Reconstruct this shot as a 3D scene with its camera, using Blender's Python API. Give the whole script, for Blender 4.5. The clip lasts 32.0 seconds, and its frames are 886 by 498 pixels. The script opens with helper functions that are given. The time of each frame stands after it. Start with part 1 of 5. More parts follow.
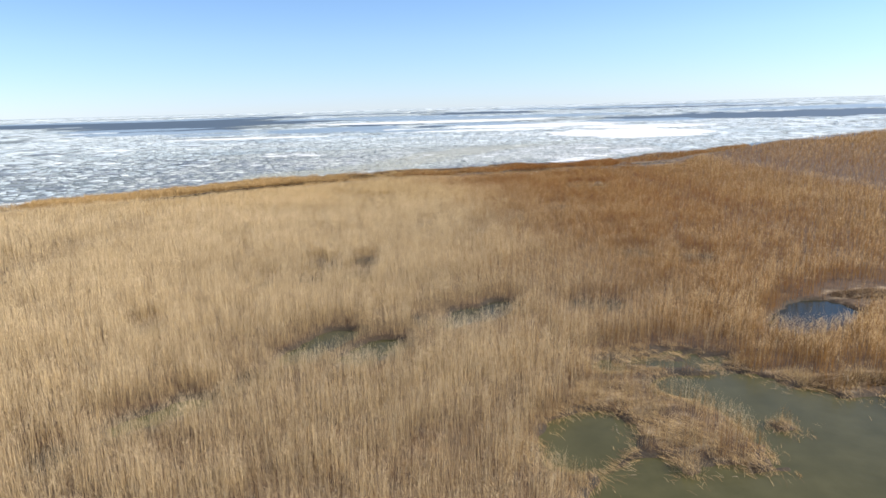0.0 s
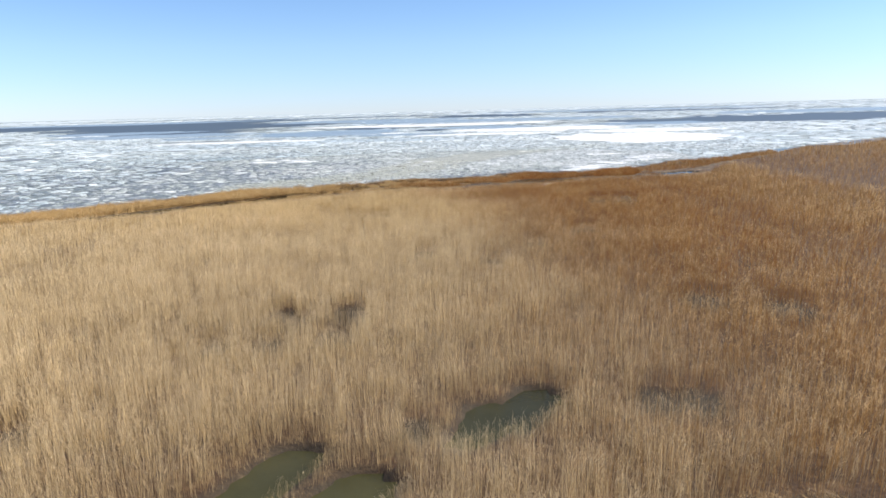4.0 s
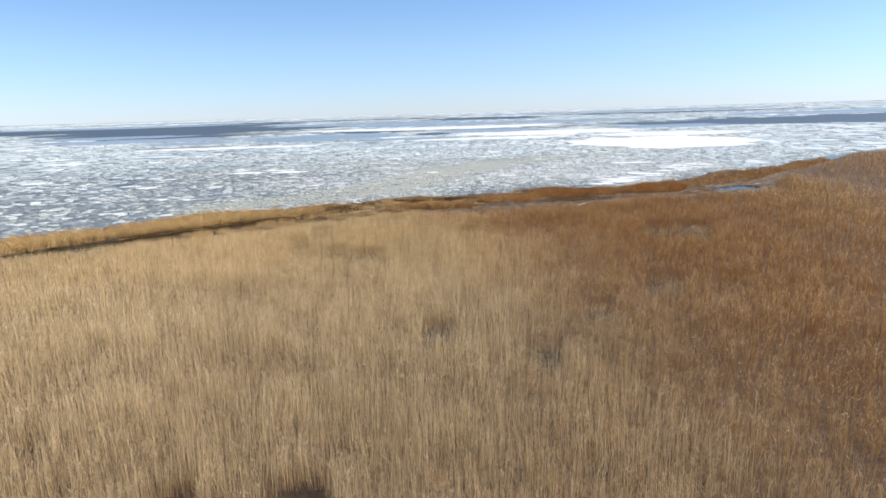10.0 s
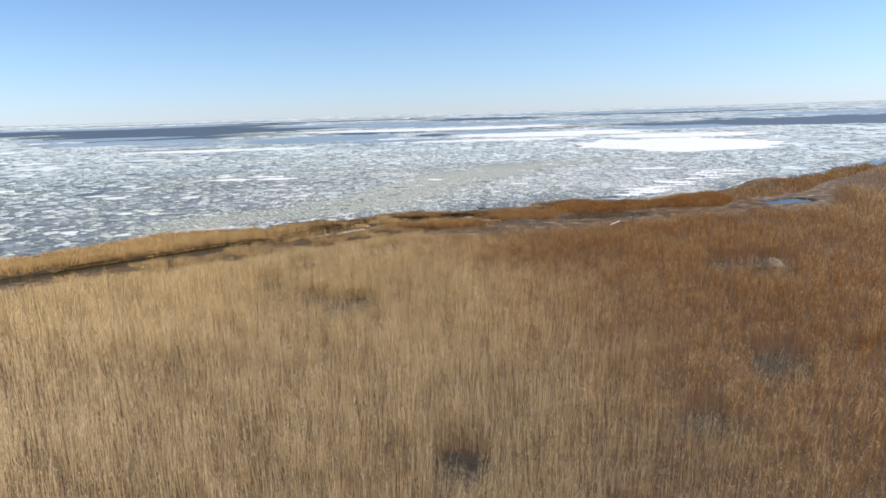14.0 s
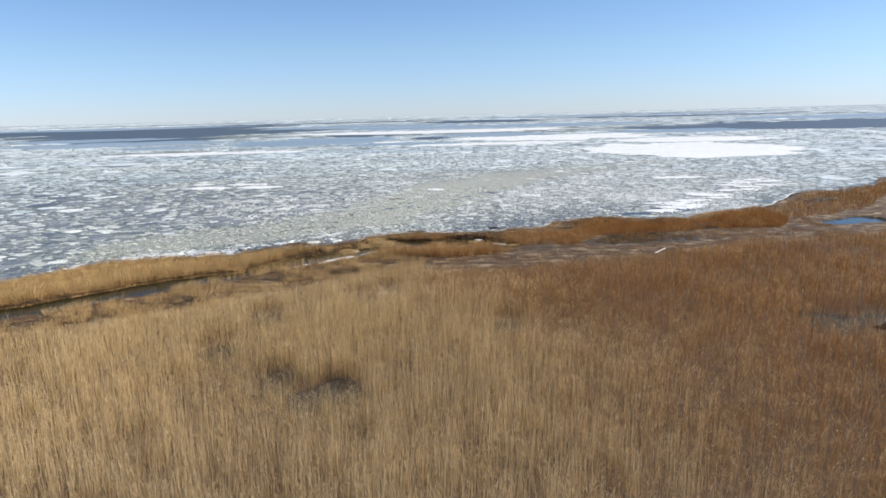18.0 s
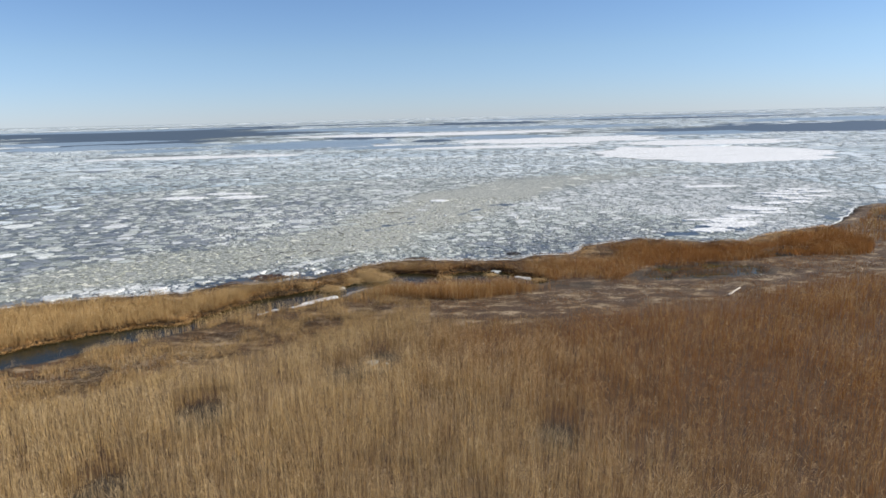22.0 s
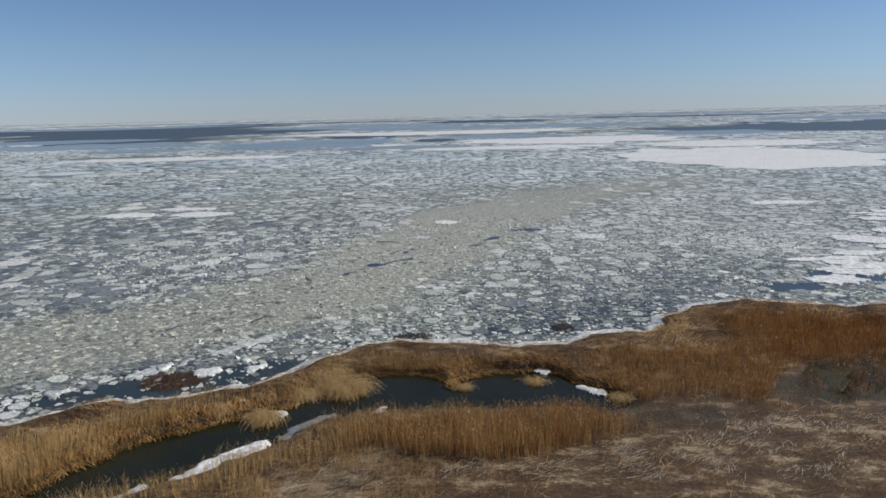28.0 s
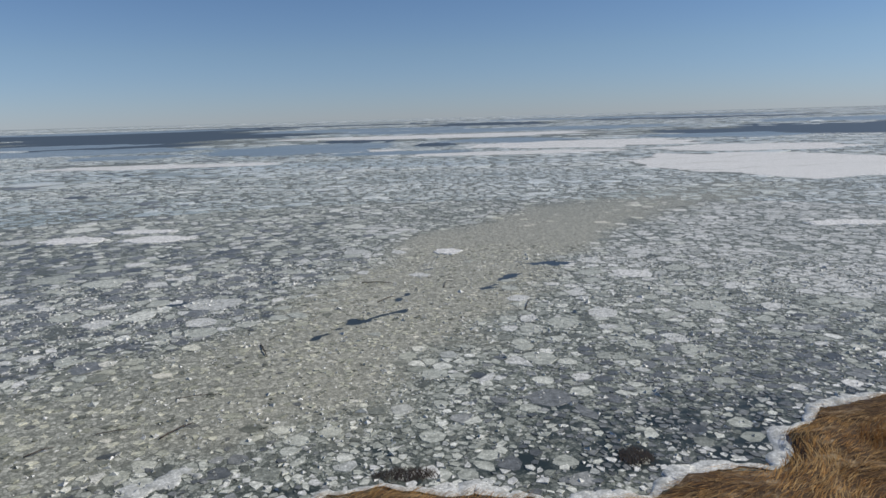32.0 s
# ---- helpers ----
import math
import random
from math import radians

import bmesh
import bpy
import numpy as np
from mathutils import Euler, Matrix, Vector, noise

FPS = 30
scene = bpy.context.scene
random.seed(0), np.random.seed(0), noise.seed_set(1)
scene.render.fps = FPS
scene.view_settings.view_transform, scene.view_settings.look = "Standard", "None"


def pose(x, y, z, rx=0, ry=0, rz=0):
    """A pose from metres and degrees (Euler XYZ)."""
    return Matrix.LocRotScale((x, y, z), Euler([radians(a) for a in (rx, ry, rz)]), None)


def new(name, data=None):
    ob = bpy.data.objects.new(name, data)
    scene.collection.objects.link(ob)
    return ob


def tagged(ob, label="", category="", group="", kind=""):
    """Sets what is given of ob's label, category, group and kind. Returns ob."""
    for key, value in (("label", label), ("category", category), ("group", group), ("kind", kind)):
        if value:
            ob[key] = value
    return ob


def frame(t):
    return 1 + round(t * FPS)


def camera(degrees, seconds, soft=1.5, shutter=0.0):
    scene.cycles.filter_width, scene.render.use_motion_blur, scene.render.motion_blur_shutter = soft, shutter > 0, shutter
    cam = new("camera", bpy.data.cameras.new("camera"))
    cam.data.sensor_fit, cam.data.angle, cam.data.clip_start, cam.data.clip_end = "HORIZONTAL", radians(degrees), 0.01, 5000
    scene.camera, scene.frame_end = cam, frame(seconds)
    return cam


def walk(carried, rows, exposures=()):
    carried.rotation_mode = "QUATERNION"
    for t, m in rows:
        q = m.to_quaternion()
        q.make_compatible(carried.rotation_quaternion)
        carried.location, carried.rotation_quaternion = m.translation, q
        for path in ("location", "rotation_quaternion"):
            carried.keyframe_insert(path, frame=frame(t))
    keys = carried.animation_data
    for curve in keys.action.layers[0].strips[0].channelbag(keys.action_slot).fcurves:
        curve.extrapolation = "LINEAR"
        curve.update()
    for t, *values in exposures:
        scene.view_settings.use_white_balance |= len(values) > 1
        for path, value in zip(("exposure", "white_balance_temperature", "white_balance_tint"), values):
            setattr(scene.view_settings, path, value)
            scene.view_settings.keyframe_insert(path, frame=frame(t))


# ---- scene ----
cam = camera(66.33, 32.0, soft=1.6)

# seconds, eye (x, y, z), heading clockwise from +y, pitch, lean to the right
PATH = [
    (0, 0.00, -0.00, 15.60, 0.027, -11.928, 1.592),
    (1, -0.02, 4.36, 15.59, 0.104, -11.867, 1.581),
    (2, -0.08, 8.70, 15.58, 0.155, -11.808, 1.569),
    (3, -0.19, 12.95, 15.58, 0.124, -11.755, 1.552),
    (4, -0.40, 17.21, 15.55, 0.079, -11.698, 1.542),
    (5, -0.81, 21.55, 15.47, 0.084, -11.622, 1.557),
    (6, -1.21, 25.89, 15.40, 0.095, -11.555, 1.580),
    (7, -1.37, 30.19, 15.43, 0.081, -11.525, 1.602),
    (8, -1.47, 34.51, 15.51, 0.062, -11.513, 1.627),
    (9, -1.58, 38.88, 15.63, 0.047, -11.508, 1.665),
    (10, -1.72, 43.30, 15.74, 0.034, -11.504, 1.698),
    (11, -1.90, 47.83, 15.81, 0.019, -11.490, 1.706),
    (12, -2.12, 52.35, 15.85, 0.019, -11.476, 1.705),
    (13, -2.39, 56.75, 15.85, 0.054, -11.475, 1.710),
    (14, -2.66, 61.13, 15.83, 0.110, -11.470, 1.700),
    (15, -2.88, 65.59, 15.86, 0.179, -11.448, 1.650),
    (16, -3.11, 70.02, 15.88, 0.265, -11.413, 1.583),
    (17, -3.40, 74.33, 15.85, 0.387, -11.363, 1.509),
    (18, -3.68, 78.59, 15.78, 0.489, -11.301, 1.441),
    (19, -3.89, 82.82, 15.68, 0.503, -11.219, 1.402),
    (20, -4.04, 87.09, 15.60, 0.478, -11.148, 1.386),
    (21, -4.15, 91.49, 15.58, 0.449, -11.126, 1.405),
    (22, -4.21, 95.92, 15.59, 0.396, -11.130, 1.433),
    (23, -4.19, 100.31, 15.57, 0.296, -11.148, 1.446),
    (24, -4.18, 104.72, 15.56, 0.200, -11.174, 1.447),
    (25, -4.24, 109.21, 15.54, 0.156, -11.192, 1.433),
    (26, -4.34, 113.77, 15.56, 0.143, -11.218, 1.408),
    (27, -4.45, 118.42, 15.66, 0.166, -11.274, 1.370),
    (28, -4.54, 123.12, 15.77, 0.198, -11.325, 1.345),
    (29, -4.59, 127.90, 15.80, 0.211, -11.346, 1.364),
    (30, -4.60, 132.61, 15.83, 0.206, -11.328, 1.415),
    (31, -4.60, 137.09, 15.95, 0.166, -11.235, 1.507),
    (32, -4.59, 141.49, 16.08, 0.113, -11.115, 1.615),
]
walk(cam, [(t, pose(x, y, z, 90 + p, 0, -h) @ pose(0, 0, 0, 0, 0, -lean)) for t, x, y, z, h, p, lean in PATH],
     exposures=[(0, 0.86), (4, 0.84), (9, 0.79), (13, 0.66), (17, 0.58), (19, 0.51), (23, 0.27), (25, 0.1), (28, -0.19), (32, -0.31)])

# ---------------------------------------------------------------- light
SUN_AZ, SUN_EL = 88.0, 38.0        # clockwise from +y, above the horizon
world = bpy.data.worlds.new("sky")
scene.world = world
world.use_nodes = True
wn, wl = world.node_tree.nodes, world.node_tree.links
sky = wn.new("ShaderNodeTexSky")
sky.sky_type, sky.sun_disc = "NISHITA", False
sky.sun_elevation, sky.sun_rotation = radians(SUN_EL), radians(SUN_AZ)
sky.altitude, sky.air_density, sky.dust_density, sky.ozone_density = 0, 1.0, 0.0, 3.0
# cold clear air: less yellow low over the sea
tc, sep = wn.new("ShaderNodeTexCoord"), wn.new("ShaderNodeSeparateXYZ")
wl.new(tc.outputs["Generated"], sep.inputs[0])
tint = wn.new("ShaderNodeValToRGB")
tint.color_ramp.elements[0].position, tint.color_ramp.elements[0].color = 0.0, (0.63, 0.80, 1.30, 1)
tint.color_ramp.elements[1].position, tint.color_ramp.elements[1].color = 0.35, (0.755, 0.88, 1.045, 1)
low = tint.color_ramp.elements.new(0.09)
low.color = (0.77, 0.88, 1.125, 1)
wl.new(sep.outputs["Z"], tint.inputs["Fac"])
clear = wn.new("ShaderNodeMix")
clear.data_type, clear.blend_type = "RGBA", "MULTIPLY"
clear.inputs[0].default_value = 1.0
wl.new(sky.outputs[0], clear.inputs[6])
wl.new(tint.outputs[0], clear.inputs[7])
wl.new(clear.outputs[2], wn["Background"].inputs[0])
wn["Background"].inputs[1].default_value = 0.085
sun = bpy.data.lights.new("sun", "SUN")
sun.energy, sun.angle, sun.color = 5.0, radians(0.5), (1.0, 0.93, 0.82)
sun_ob = new("sun", sun)
az, el = radians(SUN_AZ), radians(SUN_EL)
sun_dir = Vector((math.sin(az) * math.cos(el), math.cos(az) * math.cos(el), math.sin(el)))
sun_ob.matrix_world = Matrix.Translation((80, 60, 90)) @ sun_dir.to_track_quat("Z", "Y").to_matrix().to_4x4()

# ---------------------------------------------------------------- noise and small tools
rng = np.random.default_rng(7)


def vnoise(x, y, seed=0):
    """Value noise, 0 to 1, on arrays."""
    xi, yi = np.floor(x).astype(np.int64), np.floor(y).astype(np.int64)
    fx, fy = x - xi, y - yi
    fx, fy = fx * fx * (3 - 2 * fx), fy * fy * (3 - 2 * fy)

    def h(a, b):
        v = (a * 374761393 + b * 668265263 + seed * 1442695041) & 0xFFFFFFFF
        v = ((v ^ (v >> 13)) * 1274126177) & 0xFFFFFFFF
        return ((v ^ (v >> 16)) & 0xFFFF) / 65535.0
    a, b, c, d = h(xi, yi), h(xi + 1, yi), h(xi, yi + 1), h(xi + 1, yi + 1)
    return (a * (1 - fx) + b * fx) * (1 - fy) + (c * (1 - fx) + d * fx) * fy


def fbm(x, y, size, seed=0, octaves=3):
    v, amp, tot = 0.0, 1.0, 0.0
    for k in range(octaves):
        v = v + amp * vnoise(x / size * 2 ** k + 17.3 * k, y / size * 2 ** k - 9.1 * k, seed + k)
        tot, amp = tot + amp, amp * 0.5
    return v / tot


def smooth(a, b, v):
    u = np.clip((v - a) / (b - a), 0, 1)
    return u * u * (3 - 2 * u)


def capsules(x, y, chain):
    """Largest of (radius - distance) to a chain of (x, y, radius)."""
    best = np.full(np.shape(x), -1e3)
    if len(chain) == 1:
        return chain[0][2] - np.hypot(x - chain[0][0], y - chain[0][1])
    for (ax, ay, ar), (bx, by, br) in zip(chain[:-1], chain[1:]):
        dx, dy = bx - ax, by - ay
        u = np.clip(((x - ax) * dx + (y - ay) * dy) / (dx * dx + dy * dy), 0, 1)
        best = np.maximum(best, ar + (br - ar) * u - np.hypot(x - ax - u * dx, y - ay - u * dy))
    return best


def mesh_of(name, verts, tris, mats, index=None, attrs=()):
    """One mesh from arrays of vertices and triangles."""
    me = bpy.data.meshes.new(name)
    verts, tris = np.asarray(verts, np.float32), np.asarray(tris, np.int32)
    me.vertices.add(len(verts))
    me.vertices.foreach_set("co", verts.ravel())
    me.loops.add(tris.size)
    me.loops.foreach_set("vertex_index", tris.ravel())
    me.polygons.add(len(tris))
    me.polygons.foreach_set("loop_start", np.arange(0, tris.size, 3, dtype=np.int32))
    for m in mats:
        me.materials.append(m)
    if index is not None:
        me.polygons.foreach_set("material_index", np.asarray(index, np.int32))
    for key, values in attrs:
        me.attributes.new(key, "FLOAT", "POINT").data.foreach_set("value", np.asarray(values, np.float32))
    me.update(calc_edges=True)
    return me


def thing(name, me, label, category, kind="", group=""):
    return tagged(new(name, me), label, category, group, kind)


# ---------------------------------------------------------------- materials
def material(name):
    m = bpy.data.materials.new(name)
    m.use_nodes = True
    nt = m.node_tree
    return m, nt, nt.nodes["Principled BSDF"]


def node(nt, kind, **inputs):
    n = nt.nodes.new(kind)
    for key, v in inputs.items():
        n.inputs[key.replace("_", " ")].default_value = v
    return n


def noise_out(nt, size, detail=4.0, rough=0.6, stretch=None):
    tc = nt.nodes.new("ShaderNodeNewGeometry")
    src = tc.outputs["Position"]
    if stretch:
        mp = nt.nodes.new("ShaderNodeMapping")
        mp.inputs["Scale"].default_value = stretch
        nt.links.new(src, mp.inputs["Vector"])
        src = mp.outputs["Vector"]
    n = node(nt, "ShaderNodeTexNoise", Scale=1.0 / size, Detail=detail, Roughness=rough)
    nt.links.new(src, n.inputs["Vector"])
    return n.outputs["Fac"]


def ramp(nt, src, stops):
    r = nt.nodes.new("ShaderNodeValToRGB")
    els = r.color_ramp.elements
    while len(els) < len(stops):
        els.new(0.5)
    for e, (p, c) in zip(els, stops):
        e.position, e.color = p, (*c, 1)
    nt.links.new(src, r.inputs["Fac"])
    return r.outputs["Color"]


def mix(nt, a, b, fac, mode="MIX"):
    m = nt.nodes.new("ShaderNodeMix")
    m.data_type, m.blend_type = "RGBA", mode
    for sock, v in ((m.inputs[0], fac), (m.inputs[6], a), (m.inputs[7], b)):
        if isinstance(v, (int, float)):
            sock.default_value = v
        elif isinstance(v, tuple):
            sock.default_value = (*v, 1)
        else:
            nt.links.new(v, sock)
    return m.outputs[2]


def bump(nt, bsdf, src, strength, dist):
    b = node(nt, "ShaderNodeBump", Strength=strength, Distance=dist)
    nt.links.new(src, b.inputs["Height"])
    nt.links.new(b.outputs["Normal"], bsdf.inputs["Normal"])


def reed_material(name, stops, patch, through_light, top=None, blotch=None, top_span=(0.95, 1.45)):
    """Dry stalks: a tint of its own for each stalk, patches over the field, some light passing through."""
    m, nt, p = material(name)
    geo = nt.nodes.new("ShaderNodeNewGeometry")
    col = ramp(nt, geo.outputs["Random Per Island"], stops)
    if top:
        # the stalk colour goes over to the paler top tint with height
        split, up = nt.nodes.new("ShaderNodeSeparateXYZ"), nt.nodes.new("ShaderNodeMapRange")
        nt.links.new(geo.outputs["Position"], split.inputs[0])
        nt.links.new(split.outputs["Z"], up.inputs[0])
        up.inputs[1].default_value, up.inputs[2].default_value, up.inputs[3].default_value, up.inputs[4].default_value = *top_span, 0.0, 0.95
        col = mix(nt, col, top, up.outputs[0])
    field = ramp(nt, noise_out(nt, 14.0, 3.0), [(0.35, tuple(0.9 * v for v in patch)), (0.65, patch)])
    clump = ramp(nt, noise_out(nt, 0.55, 3.0, 0.6, (1, 1, 0.12)), [(0.32, (0.80, 0.785, 0.77)), (0.68, (1.10, 1.10, 1.10))])
    col = mix(nt, mix(nt, col, field, 1.0, "MULTIPLY"), clump, 1.0, "MULTIPLY")
    if blotch:
        lo, hi, size = blotch
        worn = ramp(nt, noise_out(nt, size, 4.0, 0.65, (1, 1, 0.3)), [(0.34, (lo, lo * 0.96, lo * 0.9)), (0.66, (hi, hi, hi))])
        col = mix(nt, col, worn, 1.0, "MULTIPLY")
    nt.links.new(col, p.inputs["Base Color"])
    p.inputs["Roughness"].default_value = 0.8
    p.inputs["Specular IOR Level"].default_value = 0.12
    # round, leafy stems: light wraps round them, so the flat blades shade softly
    wrap, unit = nt.nodes.new("ShaderNodeVectorMath"), nt.nodes.new("ShaderNodeVectorMath")
    wrap.operation, unit.operation = "ADD", "NORMALIZE"
    wrap.inputs[1].default_value = (0.2, 0.0, 0.8)
    nt.links.new(geo.outputs["Normal"], wrap.inputs[0])
    nt.links.new(wrap.outputs[0], unit.inputs[0])
    nt.links.new(unit.outputs[0], p.inputs["Normal"])
    tr = nt.nodes.new("ShaderNodeBsdfTranslucent")
    nt.links.new(col, tr.inputs["Color"])
    mx = nt.nodes.new("ShaderNodeMixShader")
    mx.inputs[0].default_value = through_light
    nt.links.new(p.outputs[0], mx.inputs[1])
    nt.links.new(tr.outputs[0], mx.inputs[2])
    nt.links.new(mx.outputs[0], nt.nodes["Material Output"].inputs["Surface"])
    return m


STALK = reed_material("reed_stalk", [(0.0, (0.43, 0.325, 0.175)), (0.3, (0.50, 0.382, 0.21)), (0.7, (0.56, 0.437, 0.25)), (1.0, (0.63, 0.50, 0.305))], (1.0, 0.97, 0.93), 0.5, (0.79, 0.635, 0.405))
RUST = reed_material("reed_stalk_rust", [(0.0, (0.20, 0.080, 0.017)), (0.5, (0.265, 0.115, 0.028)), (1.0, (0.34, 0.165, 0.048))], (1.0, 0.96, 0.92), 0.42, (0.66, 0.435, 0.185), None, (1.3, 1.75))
PLUME = reed_material("reed_plume", [(0.0, (0.56, 0.43, 0.24)), (0.7, (0.72, 0.58, 0.36)), (1.0, (0.86, 0.74, 0.52))], (1.0, 1.0, 1.0), 0.4)
# dark old reeds; in the field's hollows the colour also carries painted shade
DARKREED = reed_material("old_dark_reed_and_shade", [(0.0, (0.045, 0.021, 0.006)), (0.6, (0.095, 0.050, 0.015)), (1.0, (0.21, 0.13, 0.048))], (1.0, 1.0, 0.95), 0.1)
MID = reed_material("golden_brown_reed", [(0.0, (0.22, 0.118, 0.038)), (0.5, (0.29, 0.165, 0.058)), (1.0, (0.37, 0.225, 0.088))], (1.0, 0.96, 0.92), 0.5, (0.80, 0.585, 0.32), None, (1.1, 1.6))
STRAW = reed_material("flattened_straw", [(0.0, (0.23, 0.115, 0.038)), (0.45, (0.40, 0.235, 0.088)), (0.8, (0.54, 0.36, 0.155)), (1.0, (0.68, 0.50, 0.26))], (1.0, 0.94, 0.87), 0.15, None, (0.5, 1.3, 2.2))
WRACK = reed_material("bleached_litter", [(0.0, (0.088, 0.053, 0.028)), (0.5, (0.165, 0.107, 0.057)), (0.85, (0.31, 0.222, 0.128)), (1.0, (0.55, 0.46, 0.325))], (1.0, 0.95, 0.92), 0.05)
PALE = reed_material("pale_bleached_reed", [(0.0, (0.42, 0.355, 0.265)), (1.0, (0.72, 0.65, 0.53))], (1, 1, 1), 0.1)
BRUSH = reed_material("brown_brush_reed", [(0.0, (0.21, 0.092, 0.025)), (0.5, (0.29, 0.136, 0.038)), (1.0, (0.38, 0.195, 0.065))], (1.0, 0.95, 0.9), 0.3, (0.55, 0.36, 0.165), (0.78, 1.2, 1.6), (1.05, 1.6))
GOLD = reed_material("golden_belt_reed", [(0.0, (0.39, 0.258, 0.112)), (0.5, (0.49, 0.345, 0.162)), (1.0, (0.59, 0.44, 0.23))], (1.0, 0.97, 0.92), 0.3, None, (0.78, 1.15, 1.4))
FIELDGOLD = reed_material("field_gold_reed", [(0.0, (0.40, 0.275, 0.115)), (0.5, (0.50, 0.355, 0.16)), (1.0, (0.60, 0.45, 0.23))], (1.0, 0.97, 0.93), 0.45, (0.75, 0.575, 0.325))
PALEGOLD = reed_material("pale_golden_blades", [(0.0, (0.30, 0.19, 0.08)), (0.5, (0.45, 0.32, 0.155)), (1.0, (0.60, 0.46, 0.26))], (1.0, 0.97, 0.93), 0.25)
REDMAT = reed_material("red_reed_mat", [(0.0, (0.07, 0.04, 0.025)), (0.7, (0.16, 0.08, 0.045)), (1.0, (0.3, 0.14, 0.08))], (1, 1, 1), 0.05)

GROUND, nt, p = material("marsh_ground")
at = nt.nodes.new("ShaderNodeAttribute")
at.attribute_name = "litter"
dp = nt.nodes.new("ShaderNodeAttribute")
dp.attribute_name = "damp"
wetpeat = ramp(nt, noise_out(nt, 0.7, 6.0, 0.7), [(0.35, (0.02, 0.013, 0.006)), (0.6, (0.042, 0.028, 0.013)), (0.75, (0.10, 0.07, 0.035))])
straw = ramp(nt, noise_out(nt, 0.9, 6.0, 0.7), [(0.3, (0.036, 0.016, 0.0055)), (0.55, (0.076, 0.037, 0.013)), (0.75, (0.17, 0.098, 0.041))])
peat = mix(nt, straw, wetpeat, dp.outputs["Fac"])
bleached = ramp(nt, noise_out(nt, 1.3, 7.0, 0.76, (0.62, 1.15, 1)), [(0.32, (0.034, 0.016, 0.007)), (0.46, (0.066, 0.035, 0.014)), (0.54, (0.115, 0.07, 0.033)), (0.61, (0.33, 0.25, 0.155))])
c1 = mix(nt, peat, bleached, at.outputs["Fac"])
c2 = ramp(nt, noise_out(nt, 0.12, 4.0), [(0.3, (0.55, 0.55, 0.55)), (0.7, (1.2, 1.2, 1.2))])
nt.links.new(mix(nt, c1, c2, 1.0, "MULTIPLY"), p.inputs["Base Color"])
p.inputs["Roughness"].default_value = 0.9
bump(nt, p, noise_out(nt, 0.25, 5.0), 0.8, 0.12)

SEA, nt, p = material("sea_water_and_slush")
sl, op = nt.nodes.new("ShaderNodeAttribute"), nt.nodes.new("ShaderNodeAttribute")
sl.attribute_name, op.attribute_name = "silt", "slush"
geo = nt.nodes.new("ShaderNodeNewGeometry")


def cells(scale, feature):
    v = node(nt, "ShaderNodeTexVoronoi", Scale=scale)
    v.feature = feature
    nt.links.new(geo.outputs["Position"], v.inputs["Vector"])
    return v.outputs["Color" if feature == "F1" else "Distance"]


crumb = ramp(nt, cells(3.6, "F1"), [(0.15, (0.14, 0.16, 0.135)), (0.45, (0.34, 0.37, 0.325)), (0.75, (0.55, 0.58, 0.52)), (0.95, (0.88, 0.89, 0.84))])
joints = ramp(nt, cells(3.6, "DISTANCE_TO_EDGE"), [(0.03, (0.4, 0.42, 0.4)), (0.16, (1, 1, 1))])
fine = ramp(nt, cells(11.0, "DISTANCE_TO_EDGE"), [(0.02, (0.5, 0.5, 0.5)), (0.2, (1.1, 1.1, 1.1))])
grain = ramp(nt, noise_out(nt, 0.5, 5.0, 0.7), [(0.35, (0.5, 0.5, 0.5)), (0.65, (1.15, 1.15, 1.15))])
crumb = mix(nt, mix(nt, mix(nt, crumb, joints, 1.0, "MULTIPLY"), fine, 1.0, "MULTIPLY"), grain, 0.8, "MULTIPLY")
silty = ramp(nt, cells(3.6, "F1"), [(0.1, (0.35, 0.35, 0.29)), (0.6, (0.53, 0.525, 0.44)), (0.95, (0.77, 0.76, 0.655))])
silty = mix(nt, mix(nt, mix(nt, silty, joints, 0.6, "MULTIPLY"), fine, 0.7, "MULTIPLY"), grain, 0.6, "MULTIPLY")
ice_col = mix(nt, crumb, silty, sl.outputs["Fac"])
cut = nt.nodes.new("ShaderNodeMath")
cut.operation = "ADD"
nt.links.new(op.outputs["Fac"], cut.inputs[0])
nt.links.new(noise_out(nt, 2.2, 5.0, 0.65), cut.inputs[1])
half = nt.nodes.new("ShaderNodeMath")
half.operation, half.inputs[1].default_value = "MULTIPLY", 0.75
nt.links.new(cut.outputs[0], half.inputs[0])
mask = ramp(nt, half.outputs[0], [(0.57, (0, 0, 0)), (0.74, (1, 1, 1))])
nt.links.new(ice_col, p.inputs["Base Color"])
p.inputs["Roughness"].default_value = 0.5
p.inputs["Specular IOR Level"].default_value = 0.35
bump(nt, p, noise_out(nt, 0.35, 4.0), 0.3, 0.05)
deep = node(nt, "ShaderNodeBsdfDiffuse", Color=(0.025, 0.035, 0.033, 1))
shine = node(nt, "ShaderNodeBsdfGlossy", Color=(0.93, 0.96, 1.0, 1), Roughness=0.35)
ripple = node(nt, "ShaderNodeBump", Strength=0.2, Distance=0.05)
nt.links.new(noise_out(nt, 0.8, 4.0), ripple.inputs["Height"])
nt.links.new(ripple.outputs["Normal"], shine.inputs["Normal"])
open_water, surface = nt.nodes.new("ShaderNodeMixShader"), nt.nodes.new("ShaderNodeMixShader")
gloss = node(nt, "ShaderNodeFresnel", IOR=1.33)
most = nt.nodes.new("ShaderNodeMath")
most.operation, most.inputs[1].default_value = "MINIMUM", 0.30
nt.links.new(gloss.outputs[0], most.inputs[0])
